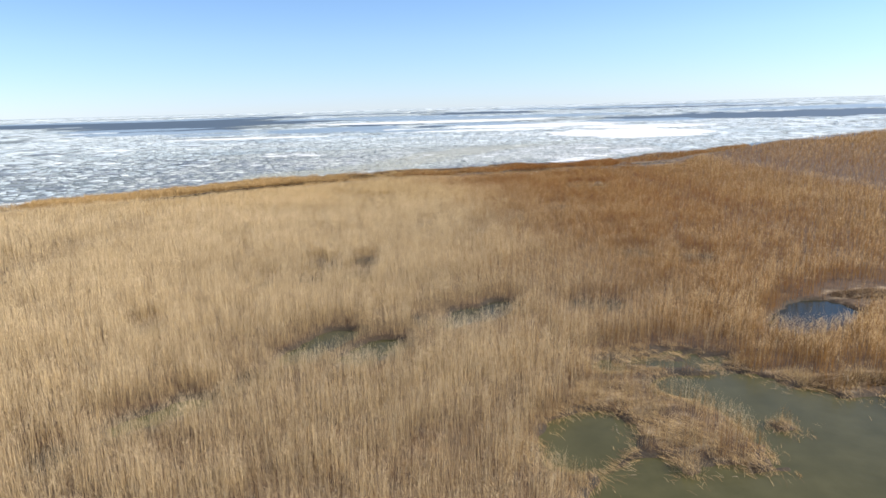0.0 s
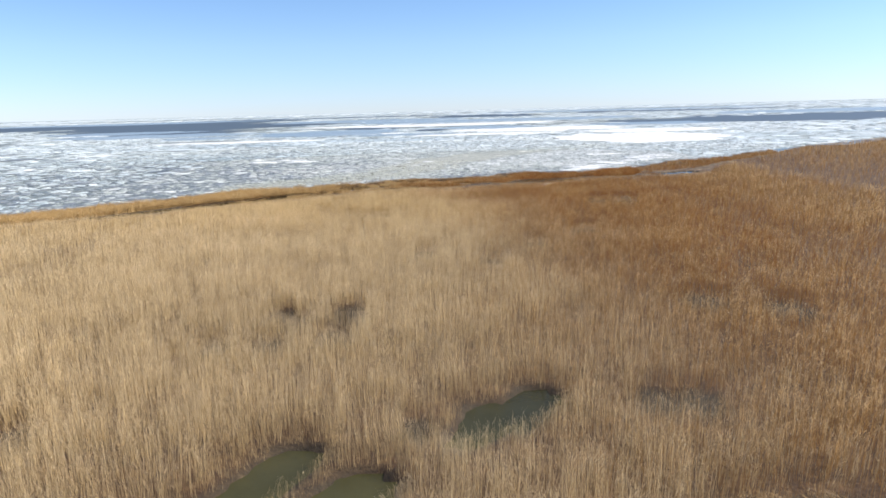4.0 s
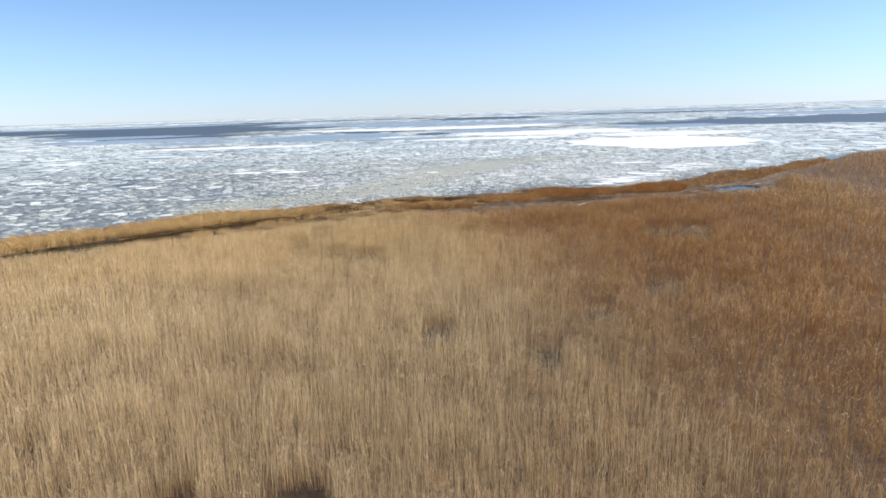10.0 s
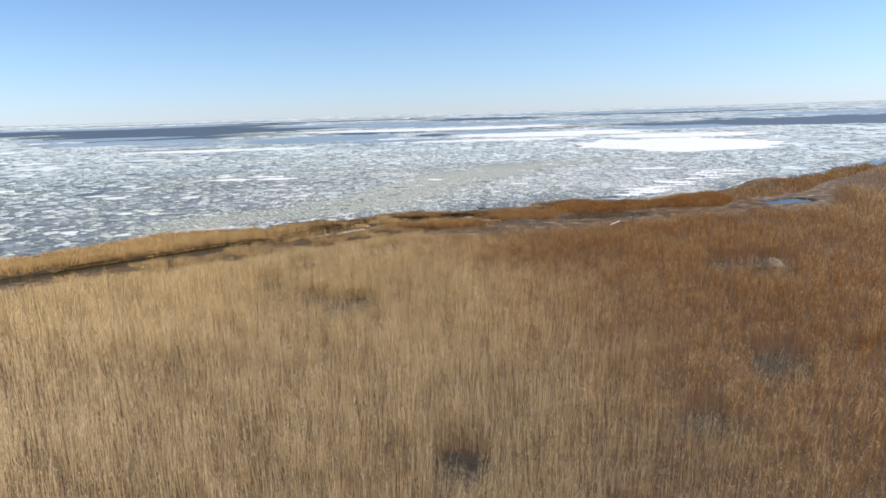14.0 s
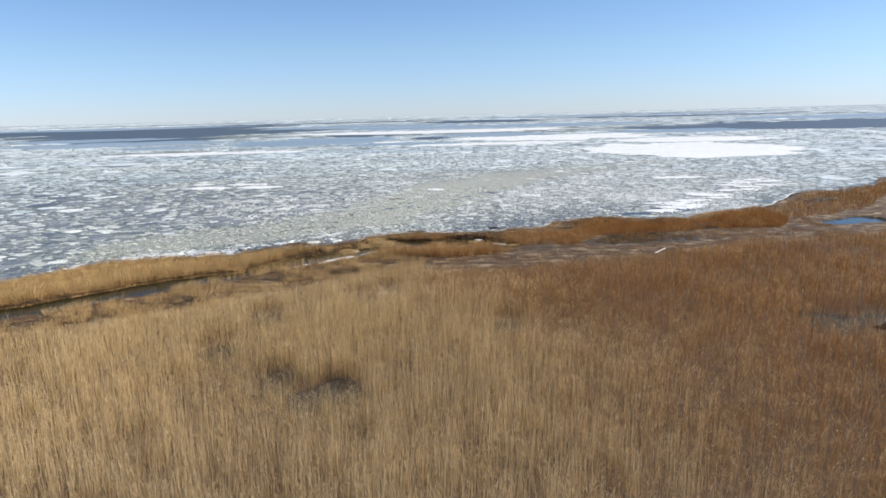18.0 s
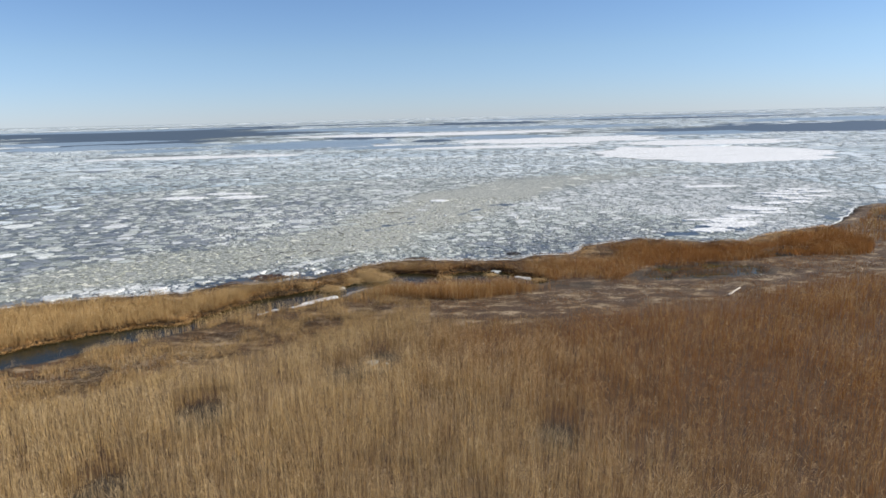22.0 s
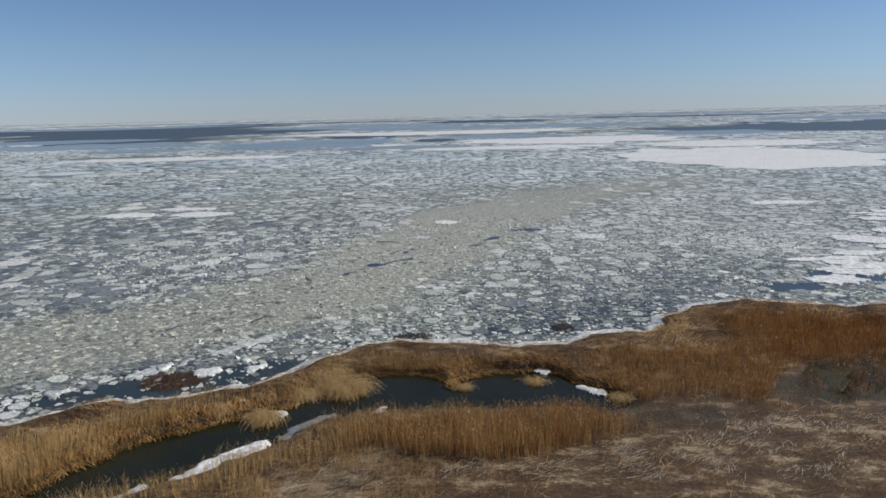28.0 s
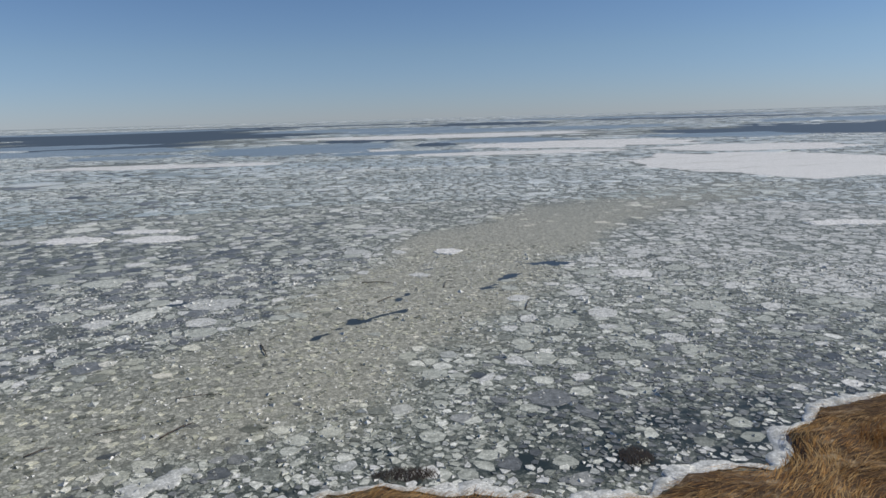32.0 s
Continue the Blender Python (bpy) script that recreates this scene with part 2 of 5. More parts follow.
nt.links.new(most.outputs[0], open_water.inputs[0])
nt.links.new(deep.outputs[0], open_water.inputs[1])
nt.links.new(shine.outputs[0], open_water.inputs[2])
nt.links.new(mask, surface.inputs[0])
nt.links.new(open_water.outputs[0], surface.inputs[1])
nt.links.new(p.outputs[0], surface.inputs[2])
nt.links.new(surface.outputs[0], nt.nodes["Material Output"].inputs["Surface"])

POND, nt, p = material("marsh_water")
at = nt.nodes.new("ShaderNodeAttribute")
at.attribute_name = "turbid"
clear_col = ramp(nt, noise_out(nt, 3.0, 4.0), [(0.3, (0.012, 0.013, 0.006)), (0.7, (0.019, 0.020, 0.010))])
muddy = ramp(nt, noise_out(nt, 2.0, 5.0), [(0.3, (0.052, 0.048, 0.018)), (0.7, (0.074, 0.067, 0.028))])
nt.links.new(mix(nt, clear_col, muddy, at.outputs["Fac"]), p.inputs["Base Color"])
p.inputs["Roughness"].default_value = 0.16
p.inputs["IOR"].default_value = 1.33
p.inputs["Specular IOR Level"].default_value = 0.24
bump(nt, p, noise_out(nt, 0.5, 3.0), 0.22, 0.04)


def ice_material(name, stops, rough, drift=False):
    m, nt, p = material(name)
    geo = nt.nodes.new("ShaderNodeNewGeometry")
    col = ramp(nt, geo.outputs["Random Per Island"], stops)
    grain = ramp(nt, noise_out(nt, 0.45, 6.0, 0.7), [(0.34, (0.5, 0.51, 0.5)), (0.62, (1.14, 1.14, 1.14))])
    speck = ramp(nt, noise_out(nt, 0.11, 4.0, 0.7), [(0.38, (0.62, 0.63, 0.62)), (0.58, (1.05, 1.05, 1.05)), (0.70, (1.7, 1.7, 1.7))])
    grain = mix(nt, grain, speck, 0.8, "MULTIPLY")
    at = nt.nodes.new("ShaderNodeAttribute")
    at.attribute_name = "silt"
    stain = mix(nt, (1.0, 1.0, 1.0), (0.97, 0.935, 0.83), at.outputs["Fac"])
    col = mix(nt, mix(nt, col, grain, 1.0, "MULTIPLY"), stain, 1.0, "MULTIPLY")
    if drift:
        # broad bands of thinner, bluer ice lying across the bay
        band = ramp(nt, noise_out(nt, 45.0, 5.0, 0.62, (0.25, 1, 1)), [(0.36, (0.76, 0.84, 0.92)), (0.56, (1.0, 1.015, 1.03)), (0.70, (1.12, 1.12, 1.12))])
        col = mix(nt, col, band, 1.0, "MULTIPLY")
    nt.links.new(col, p.inputs["Base Color"])
    p.inputs["Roughness"].default_value = rough
    p.inputs["Specular IOR Level"].default_value = 0.35
    bump(nt, p, noise_out(nt, 0.2, 5.0), 0.5, 0.04)
    return m


FLOE = ice_material("floe_ice", [(0.0, (0.13, 0.14, 0.122)), (0.25, (0.34, 0.36, 0.32)), (0.65, (0.55, 0.57, 0.512)), (0.9, (0.73, 0.745, 0.68)), (1.0, (0.90, 0.91, 0.86))], 0.45)
THIN = ice_material("thin_grey_ice", [(0.0, (0.10, 0.11, 0.115)), (0.4, (0.18, 0.19, 0.195)), (0.8, (0.28, 0.29, 0.285)), (1.0, (0.42, 0.43, 0.42))], 0.4)
# DULL and FARICE: paler, lower-contrast colours used only for packs beyond 130 m
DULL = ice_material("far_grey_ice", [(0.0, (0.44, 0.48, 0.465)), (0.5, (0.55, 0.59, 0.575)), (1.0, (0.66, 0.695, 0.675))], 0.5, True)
YOUNG = ice_material("young_blue_ice", [(0.0, (0.24, 0.30, 0.35)), (1.0, (0.36, 0.425, 0.47))], 0.4, True)
SNOW = ice_material("snow_ice", [(0.0, (0.80, 0.80, 0.79)), (1.0, (0.87, 0.87, 0.86))], 0.6)
WHITE = ice_material("white_ice", [(0.0, (0.50, 0.52, 0.50)), (0.5, (0.66, 0.67, 0.65)), (1.0, (0.82, 0.82, 0.80))], 0.5)
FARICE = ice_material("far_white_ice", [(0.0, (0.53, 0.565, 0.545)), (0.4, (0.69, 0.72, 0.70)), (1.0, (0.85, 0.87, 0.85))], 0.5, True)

BARK, nt, p = material("weathered_wood")
nt.links.new(ramp(nt, noise_out(nt, 0.08, 5.0), [(0.35, (0.35, 0.30, 0.24)), (0.65, (0.68, 0.62, 0.53))]), p.inputs["Base Color"])
p.inputs["Roughness"].default_value = 0.8
WETWOOD, nt, p = material("wet_dark_wood")
nt.links.new(ramp(nt, noise_out(nt, 0.06, 5.0), [(0.35, (0.025, 0.02, 0.016)), (0.65, (0.08, 0.06, 0.045))]), p.inputs["Base Color"])
p.inputs["Roughness"].default_value = 0.7

# ---------------------------------------------------------------- plan
SHORE = [(-1500, -700), (-400, -90), (-150, 68), (-75, 123), (-58, 135), (-48, 144.5), (-43, 150.8), (-36, 155.6), (-28, 156.8), (-24, 159.3), (-19.7, 160.3),
         (-16, 161.5), (-14, 163.2), (-12.8, 165.5), (-10, 168.2), (-7.4, 168.9), (-2.6, 168.1), (0.8, 167.4), (3.9, 167.5), (6, 169.6),
         (10.4, 169.7), (11.6, 171.3), (12.3, 173.4), (14, 173.8), (15.5, 175.9), (20, 177.1), (25, 175.2), (31.5, 174.6), (36, 178), (40, 181),
         (47, 183), (54, 191), (61, 200.3), (74, 205), (90, 220), (111, 239), (160, 274), (300, 380), (600, 560), (1500, 1100)]
FIELD_EDGE = [(-400, -120), (-75, 108), (-52, 120), (-40, 126), (-27, 132.5), (-22, 136.2), (-19.2, 138.2), (-15, 141.6), (-12.8, 143.3), (-6.9, 144.6), (-0.9, 144.2),
              (5.6, 145.4), (8.9, 146), (13.2, 148.4), (20.8, 150), (24, 151), (35, 156), (46, 157.5), (58, 163), (66, 180), (76, 193), (92, 212), (112, 233), (160, 268), (300, 374), (600, 550)]
CREEK = [(-62, 116, 0.8), (-52, 124.8, 1.6), (-46, 130.2, 2.0), (-38, 136.3, 2.3), (-33, 140.6, 2.4), (-28.7, 144.2, 2.2), (-26.2, 145.3, 2.0), (-23.6, 146.9, 1.4), (-21.9, 148.9, 1.4),
         (-20.2, 151.2, 2.0), (-17.8, 153.2, 2.6), (-14.6, 155.4, 2.0), (-11.9, 157.6, 1.5), (-9.8, 159.8, 2.5), (-7, 160.2, 2.7), (-4.2, 158.6, 1.4), (-1.6, 160.0, 2.5), (0.6, 160.3, 2.8), (3, 159.2, 1.8), (4.8, 158.0, 1.0)]
SHALLOWS = [[(10.2, 38.6, 1.2), (13, 39.4, 1.5), (16.2, 38.6, 1.3)], [(16.8, 158.6, 1.6), (19.5, 160.2, 2.6), (23, 160.6, 3.0), (26, 160.4, 1.8)], [(31.5, 167, 1.4), (35, 168.5, 1.6)]]
MUD = [[(4.0, 157.2, 1.3), (6.6, 156.0, 1.8), (8.6, 155.2, 1.2), (11.5, 157.0, 0.9)], [(-30, 140.8, 1.0), (-24, 144.0, 1.2), (-21, 147.5, 1.0)], [(15, 158.6, 2.0), (21, 159.4, 3.4), (27, 160.0, 2.4)]]
POOLS = [[(50.5, 168.5, 1.8), (55, 170, 2.6)], [(58, 188, 1.5), (62, 190, 2)],
         [(-9.6, 40.8, 1.1), (-8.6, 43.2, 1.4), (-7.5, 45.8, 1.15)], [(-5.4, 40.6, 1.25), (-3.9, 42.9, 1.4)], [(0.4, 46.8, 0.9), (1.9, 49.6, 1.4), (2.8, 48.4, 0.9), (4.4, 51.2, 1.3)],
         [(-16.4, 31.6, 0.8), (-14.0, 34.4, 1.0)],
         [(24.8, 44.8, 1.9), (28.0, 48.2, 2.3)],
         [(6.0, 28.0, 2.0), (7.2, 30.4, 1.9)], [(13.2, 35.0, 1.7), (16.5, 33.6, 3.2), (18.5, 29.5, 4.0), (19.5, 25.0, 5.0), (20, 16, 6)], [(9, 24, 3.5), (15, 22, 4), (10, 14, 5)], [(22, 31, 2.4), (27, 30, 3)]]
ISLANDS = [(9.0, 34.2, 1.4), (10.2, 31.6, 1.1), (10.9, 29.2, 1.2), (10.3, 26.6, 0.8), (13.3, 26.4, 0.55), (16.2, 30.2, 0.5), (19.6, 35.4, 1.0), (23, 34.6, 1.4)]
CLEARINGS = [(33.5, 51.2, 3.4), (29.0, 124.3, 1.2), (-8.1, 136.7, 1.0)]
HOLLOWS = [(-15.7, 60.2, 1.3), (-12.1, 61.0, 1.2), (-12.9, 67.7, 1.3), (-7.7, 68.0, 1.5), (-8.1, 62.3, 1.4), (20.0, 68.5, 1.6), (25.0, 65.6, 2.0), (10.7, 50.9, 1.2),
           (12.9, 50.4, 1.3), (-1.8, 48.3, 0.9), (-7.0, 66.5, 1.4), (-11.5, 66.0, 1.2), (-2.1, 88.7, 1.6), (4.5, 84.3, 1.4), (10.1, 92.5, 1.3), (17.3, 99.7, 1.8),
           (-9.7, 115.5, 1.8), (-13.5, 117.5, 1.3), (-11.0, 114.6, 1.5), (-8.1, 137.4, 1.5), (-10.2, 135.3, 1.2), (-16.9, 130.3, 1.6), (-18.8, 123.0, 1.4),
           (1.2, 126.6, 1.1), (28.5, 124.5, 2.6), (25, 126, 2.2), (-22, 48, 1.2), (-11.6, 37.8, 0.8), (-18.5, 29, 1.0)]


def shore_y(x):
    a = np.array(SHORE)
    return np.interp(x, a[:, 0], a[:, 1]) + 0.7 * (vnoise(x / 1.6, x * 0, 3) - 0.5) + 0.4 * (vnoise(x / 0.5, x * 0, 4) - 0.5)


def edge_y(x):
    a = np.array(FIELD_EDGE)
    return np.interp(x, a[:, 0], a[:, 1]) + 2.2 * (vnoise(x / 4.0, x * 0, 5) - 0.5)


def wet(x, y):
    """Above 0 inside the creek and the pools."""
    w = np.maximum(capsules(x, y, CREEK), -50)
    for pool in POOLS:
        w = np.maximum(w, capsules(x, y, pool))
    for pool in SHALLOWS:
        w = np.maximum(w, np.minimum(capsules(x, y, pool), 1.8 * (fbm(x, y, 1.3, 12, 4) - 0.475)))
    for ax, ay, r in ISLANDS:
        w = np.minimum(w, np.hypot(x - ax, y - ay) - r)
    return w + 1.1 * (fbm(x, y, 1.8, 11) - 0.5)


def ground_z(x, y):
    levee = smooth(0.2, 1.8, shore_y(x) - y) * smooth(6.0, 3.0, shore_y(x) - y)
    land = 0.16 + (0.06 + 0.55 * fbm(x, y, 2.6, 23)) * levee + 0.22 * (fbm(x, y, 5.0, 21) - 0.4) + 0.10 * (fbm(x, y, 0.9, 22) - 0.5)
    land = land - 0.8 * smooth(-0.25, 0.5, wet(x, y))
    sea = smooth(-0.4, 0.5, y - shore_y(x))
    return land * (1 - sea) - 0.9 * sea


def litter_at(x, y):
    """Bleached, trampled ground: 1 outside the standing field and on the islands."""
    v = smooth(-2.0, 1.0, y - edge_y(x) + 2.0 * (fbm(x, y, 2.5, 55) - 0.5))
    for ax, ay, r in ISLANDS:
        v = np.maximum(v, smooth(1.2, 0.2, np.hypot(x - ax, y - ay) - r))
    for ax, ay, r in CLEARINGS:
        v = np.maximum(v, smooth(0.6, -0.2, np.hypot(x - ax, (y - ay) * 1.5) - r))
    return v


def mud_at(x, y):
    """Bare dark mud beside the creek and round the shallow pool."""
    return smooth(-0.5, 0.5, np.max([capsules(x, y, c) for c in MUD], 0) + 2.6 * (fbm(x, y, 1.5, 24, 4) - 0.55))


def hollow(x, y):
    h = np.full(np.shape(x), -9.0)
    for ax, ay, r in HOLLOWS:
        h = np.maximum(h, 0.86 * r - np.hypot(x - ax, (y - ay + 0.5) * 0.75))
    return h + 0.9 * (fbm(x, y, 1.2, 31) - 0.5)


def axis(core0, core1, step, far0, far1):
    """Even steps in the core, growing steps out to the far ends."""
    out, s = list(np.arange(core0, core1 + step, step)), step
    while out[-1] < far1:
        s *= 1.25
        out.append(out[-1] + s)
    s = step
    while out[0] > far0:
        s *= 1.25
        out.insert(0, out[0] - s)
    return np.array(out)


def grid(xs, ys):
    gx, gy = np.meshgrid(xs, ys)
    n, k = len(xs), len(ys)
    i = (np.arange(k - 1)[:, None] * n + np.arange(n - 1)[None, :]).ravel()
    tris = np.concatenate([np.stack([i, i + 1, i + n + 1], 1), np.stack([i, i + n + 1, i + n], 1)])
    return gx.ravel(), gy.ravel(), tris


# ---------------------------------------------------------------- ground, marsh water and sea
gx, gy, tris = grid(axis(-45, 62, 0.7, -4900, 4900), axis(20, 182, 0.7, -1200, 4900))
me = mesh_of("ground", np.stack([gx, gy, ground_z(gx, gy)], 1), tris, [GROUND])
me.polygons.foreach_set("use_smooth", np.ones(len(tris), bool))
me.attributes.new("litter", "FLOAT", "POINT").data.foreach_set("value", (litter_at(gx, gy) * (1 - 0.85 * smooth(-0.9, -0.1, wet(gx, gy))) * (1 - 0.8 * mud_at(gx, gy))).astype(np.float32))
me.attributes.new("damp", "FLOAT", "POINT").data.foreach_set("value", np.maximum(np.maximum(smooth(-0.6, 0.1, hollow(gx, gy)), smooth(-1.0, -0.1, wet(gx, gy))), mud_at(gx, gy)).astype(np.float32))
thing("ground", me, "brown marsh ground with dead reed litter and shallow hollows", "ground", "structure")

SILT = [(-44, 164, 6), (-32, 171.5, 6.8), (-22, 177.5, 8.0), (-15.2, 185, 9.4), (-10.1, 192.5, 9.0), (-7, 203, 9.5), (-2.5, 216, 10), (4, 229, 11), (15, 246, 11.5), (34, 265, 11), (62, 282, 10)]
LEADS = [(-640, 1250, 420, 330), (-330, 920, 190, 230), (-230, 660, 70, 70), (-195, 880, 60, 60), (-160, 489, 16, 7), (-112, 495, 14, 6), (290, 640, 130, 110), (420, 660, 120, 120), (85, 1350, 110, 230), (-62, 640, 26, 45), (-7, 532, 14, 22),
         (-300, 1700, 300, 120), (500, 1500, 320, 120), (600, 2300, 700, 110), (-900, 2300, 500, 140), (-140, 420, 26, 8),
         (26.5, 181, 2.6, 1.3), (33, 184.5, 3.6, 3.0)]
CRACKS = [[(-14.2, 189.8, 0.0), (-12.6, 192.6, 0.3), (-11.6, 194.0, 0.65), (-10.4, 194.8, 0.2), (-8.5, 196.6, 0.6)], [(-8.8, 199.3, 0.1), (-7.6, 202.4, 0.3)], [(5.3, 213.9, 0.7), (7.4, 213.6, 1.0), (8.9, 213.5, 0.5)],
          [(1.4, 207.0, 0.5), (2.9, 208.6, 0.6)], [(-0.4, 203.6, 0.15), (0.5, 204.9, 0.5)], [(2.6, 206.2, 0.1), (3.6, 206.6, 0.3)], [(-30, 200, 0.2), (-27, 202, 0.5)], [(-5.5, 208.6, 0.1), (-6.4, 214, 0.25)]]


def silt_at(x, y):
    return (1 - 0.55 * smooth(235, 285, y)) * smooth(-3.2, 3.0, capsules(x, y, SILT) + 9.0 * (fbm(x, y, 6.0, 41, 4) - 0.5))


def murky(x, y):
    """Dark, half-open water below the bank."""
    return smooth(1.2, 0.6, np.hypot((x - 6.5) / 10, (y - 175) / 6) + 0.5 * (fbm(x, y, 4, 76) - 0.5))


def still(x, y):
    """Open dark water under the western bank, round the floating reeds."""
    return smooth(1.15, 0.75, np.hypot((x + 20.8) / 7.5, (y - 162.4 - 0.4 * (x + 20)) / 2.4) + 0.7 * (fbm(x, y, 2.5, 78) - 0.5))


def lead_at(x, y):
    """Open water: about 1 inside a lead, 0 outside."""
    v = np.zeros(np.shape(x))
    for ax, ay, rx, ry in LEADS:
        d = np.hypot((x - ax) / rx, (y - ay) / ry) + 0.9 * (fbm(x, y, max(rx, ry) * 0.5, 51) - 0.5)
        v = np.maximum(v, smooth(1.05, 0.9, d))
    for chain in CRACKS:
        near = (np.abs(x - chain[0][0]) < 12) & (np.abs(y - chain[0][1]) < 12)
        if np.any(near):
            v[near] = np.maximum(v[near], smooth(-0.12, 0.12, capsules(x[near], y[near], chain) + 1.5 * (fbm(x[near], y[near], 1.1, 52, 4) - 0.5)))
    return v


gx, gy, tris = grid(axis(-45, 45, 0.7, -4900, 4900), axis(140, 225, 0.6, -1200, 4900))
dist = np.hypot(gx + 4, gy - 141)
near_shore = smooth(13.0, 2.0, gy - shore_y(gx)) * (0.55 + 0.45 * smooth(-16, -8, gx))
far = smooth(80, 220, dist)
slush = 0.60 - 1.3 * lead_at(gx, gy) - 0.19 * near_shore - 0.12 * murky(gx, gy) - 0.32 * still(gx, gy) + 0.5 * silt_at(gx, gy) - 0.15 * smooth(-8, -24, gx) * (1 - silt_at(gx, gy)) * smooth(260, 200, gy) + (0.26 + 0.12 * smooth(-10, -60, gx)) * far
me = mesh_of("water", np.stack([gx, gy, np.where(gy > shore_y(gx) - 3, 0.0, -0.02)], 1), tris, [SEA, POND],
             (gy[tris].mean(1) < shore_y(gx[tris].mean(1)) - 1.0).astype(int), [("silt", silt_at(gx, gy) * (1 - 0.4 * smooth(-11, -26, gx))), ("slush", slush), ("turbid", smooth(60, 54, gy) * smooth(23, 20, gx + 0.3 * np.maximum(0, 40 - gy) * -1) * (0.08 + 0.92 * smooth(40, 36, gy)) + 0.8 * smooth(-1.0, 0.5, np.max([capsules(gx, gy, c) for c in SHALLOWS], 0)))])
thing("water", me, "dark sea water with grey slush and still marsh pools", "water", "structure")


# ---------------------------------------------------------------- ice
def floe_mesh(name, px, py, rad, ang, thick, mats, index, tilt=0.02, seed=2):
    """All given floes as one mesh: domed tops and steep sides down into the water."""
    r = np.random.default_rng(seed)
    n, k = rad.shape
    tx, ty = r.normal(0, tilt, (2, n, 1))
    ex, ey = rad * np.cos(ang), rad * np.sin(ang)
    top = thick[:, None] + ex * tx + ey * ty
    top = np.maximum(top, 0.012)
    rim = np.stack([px[:, None] + ex, py[:, None] + ey, top], 2)
    low = np.stack([px[:, None] + ex * 1.04, py[:, None] + ey * 1.04, np.full((n, k), -0.05)], 2)
    mid = np.stack([px, py, thick], 1)[:, None]
    verts = np.concatenate([mid, rim, low], 1)
    base = (np.arange(n) * (2 * k + 1))[:, None]
    a = np.arange(k)
    b = (a + 1) % k
    fan = np.stack([np.zeros(k, int), 1 + a, 1 + b], 1)
    side = np.concatenate([np.stack([1 + a, 1 + k + a, 1 + k + b], 1), np.stack([1 + a, 1 + k + b, 1 + b], 1)])
    local = np.concatenate([fan, side])
    tris = (base[:, :, None] + local[None]).reshape(-1, 3)
    s = np.repeat(silt_at(px, py), 2 * k + 1)
    me = mesh_of(name, verts.reshape(-1, 3), tris, mats, np.repeat(index, 3 * k), [("silt", s)])
    me.polygons.foreach_set("use_smooth", np.zeros(len(tris), bool))
    return me


def near_dist(x, y):
    """Least distance at which the flight sees a place on the sea."""
    inside = np.abs(x + 4) < 0.70 * (y - 139) + 6
    return np.where(inside, np.hypot(x + 4, y - 141), np.maximum(1.75 * np.abs(x), np.hypot(x + 4, y - 141) * 0.6))


def in_view(x, y):
    return np.abs(x) < 0.70 * y + 20


WHITE_SHEETS = [(92, 345, 40, 48), (72, 500, 60, 45), (125, 425, 40, 26), (52, 234, 6, 2.2), (30, 430, 50, 12), (-60, 480, 40, 14), (-10, 700, 130, 50), (-110, 400, 46, 12), (-57, 237, 4.5, 3.0), (-45, 236, 5.5, 2.4), (-50, 243, 5, 1.8), (-3.9, 221.5, 1.6, 1.6)]
GREY_SHEETS = [(-80, 520, 48, 66), (-225, 560, 80, 46), (-300, 670, 70, 50), (40, 575, 40, 40), (70, 880, 190, 90), (600, 950, 220, 140), (-110, 1080, 150, 120), (480, 1950, 420, 220), (-20, 452, 34, 14), (170, 560, 50, 40), (-160, 480, 30, 20), (-700, 1500, 300, 160)]
pan = np.random.default_rng(23)
for k in range(26):
    f = pan.random()
    ax, ay = 34 + 32 * f + pan.normal(0, 2.2), 181 + 38 * f + pan.uniform(-1, 9)
    WHITE_SHEETS.append((ax, max(ay, float(np.interp(ax, [r[0] for r in SHORE], [r[1] for r in SHORE])) + 2.2), pan.uniform(1.2, 3.6), pan.uniform(0.7, 1.9)))
WHITE_ZONES = [(46, 191, 15, 11), (39, 184, 7, 6), (54, 208, 14, 17), (70, 226, 20, 18), (-34, 159, 6, 2.6), (180, 270, 110, 55), (250, 380, 140, 80), (75, 230, 45, 20), (30, 300, 60, 20), (115, 270, 75, 45), (62, 202, 30, 14)]


def blobs(x, y, rows, seed):
    v = np.zeros(np.shape(x))
    for ax, ay, rx, ry in rows:
        v = np.maximum(v, smooth(1.1, 0.85, np.hypot((x - ax) / rx, (y - ay) / ry) + 0.7 * (fbm(x, y, max(rx, ry) * 0.4, seed) - 0.5)))
    return v


def sheet_at(x, y):
    v = np.full(np.shape(x), False)
    for ax, ay, rx, ry in WHITE_SHEETS + GREY_SHEETS:
        v = v | (np.hypot((x - ax) / rx, (y - ay) / ry) < 0.95)
    return v


def streak(x, y, size, seed=91):
    """Bands of whiter ice lying across the bay."""
    return fbm(x * 0.22 + y * 0.05, y, size, seed, 4)


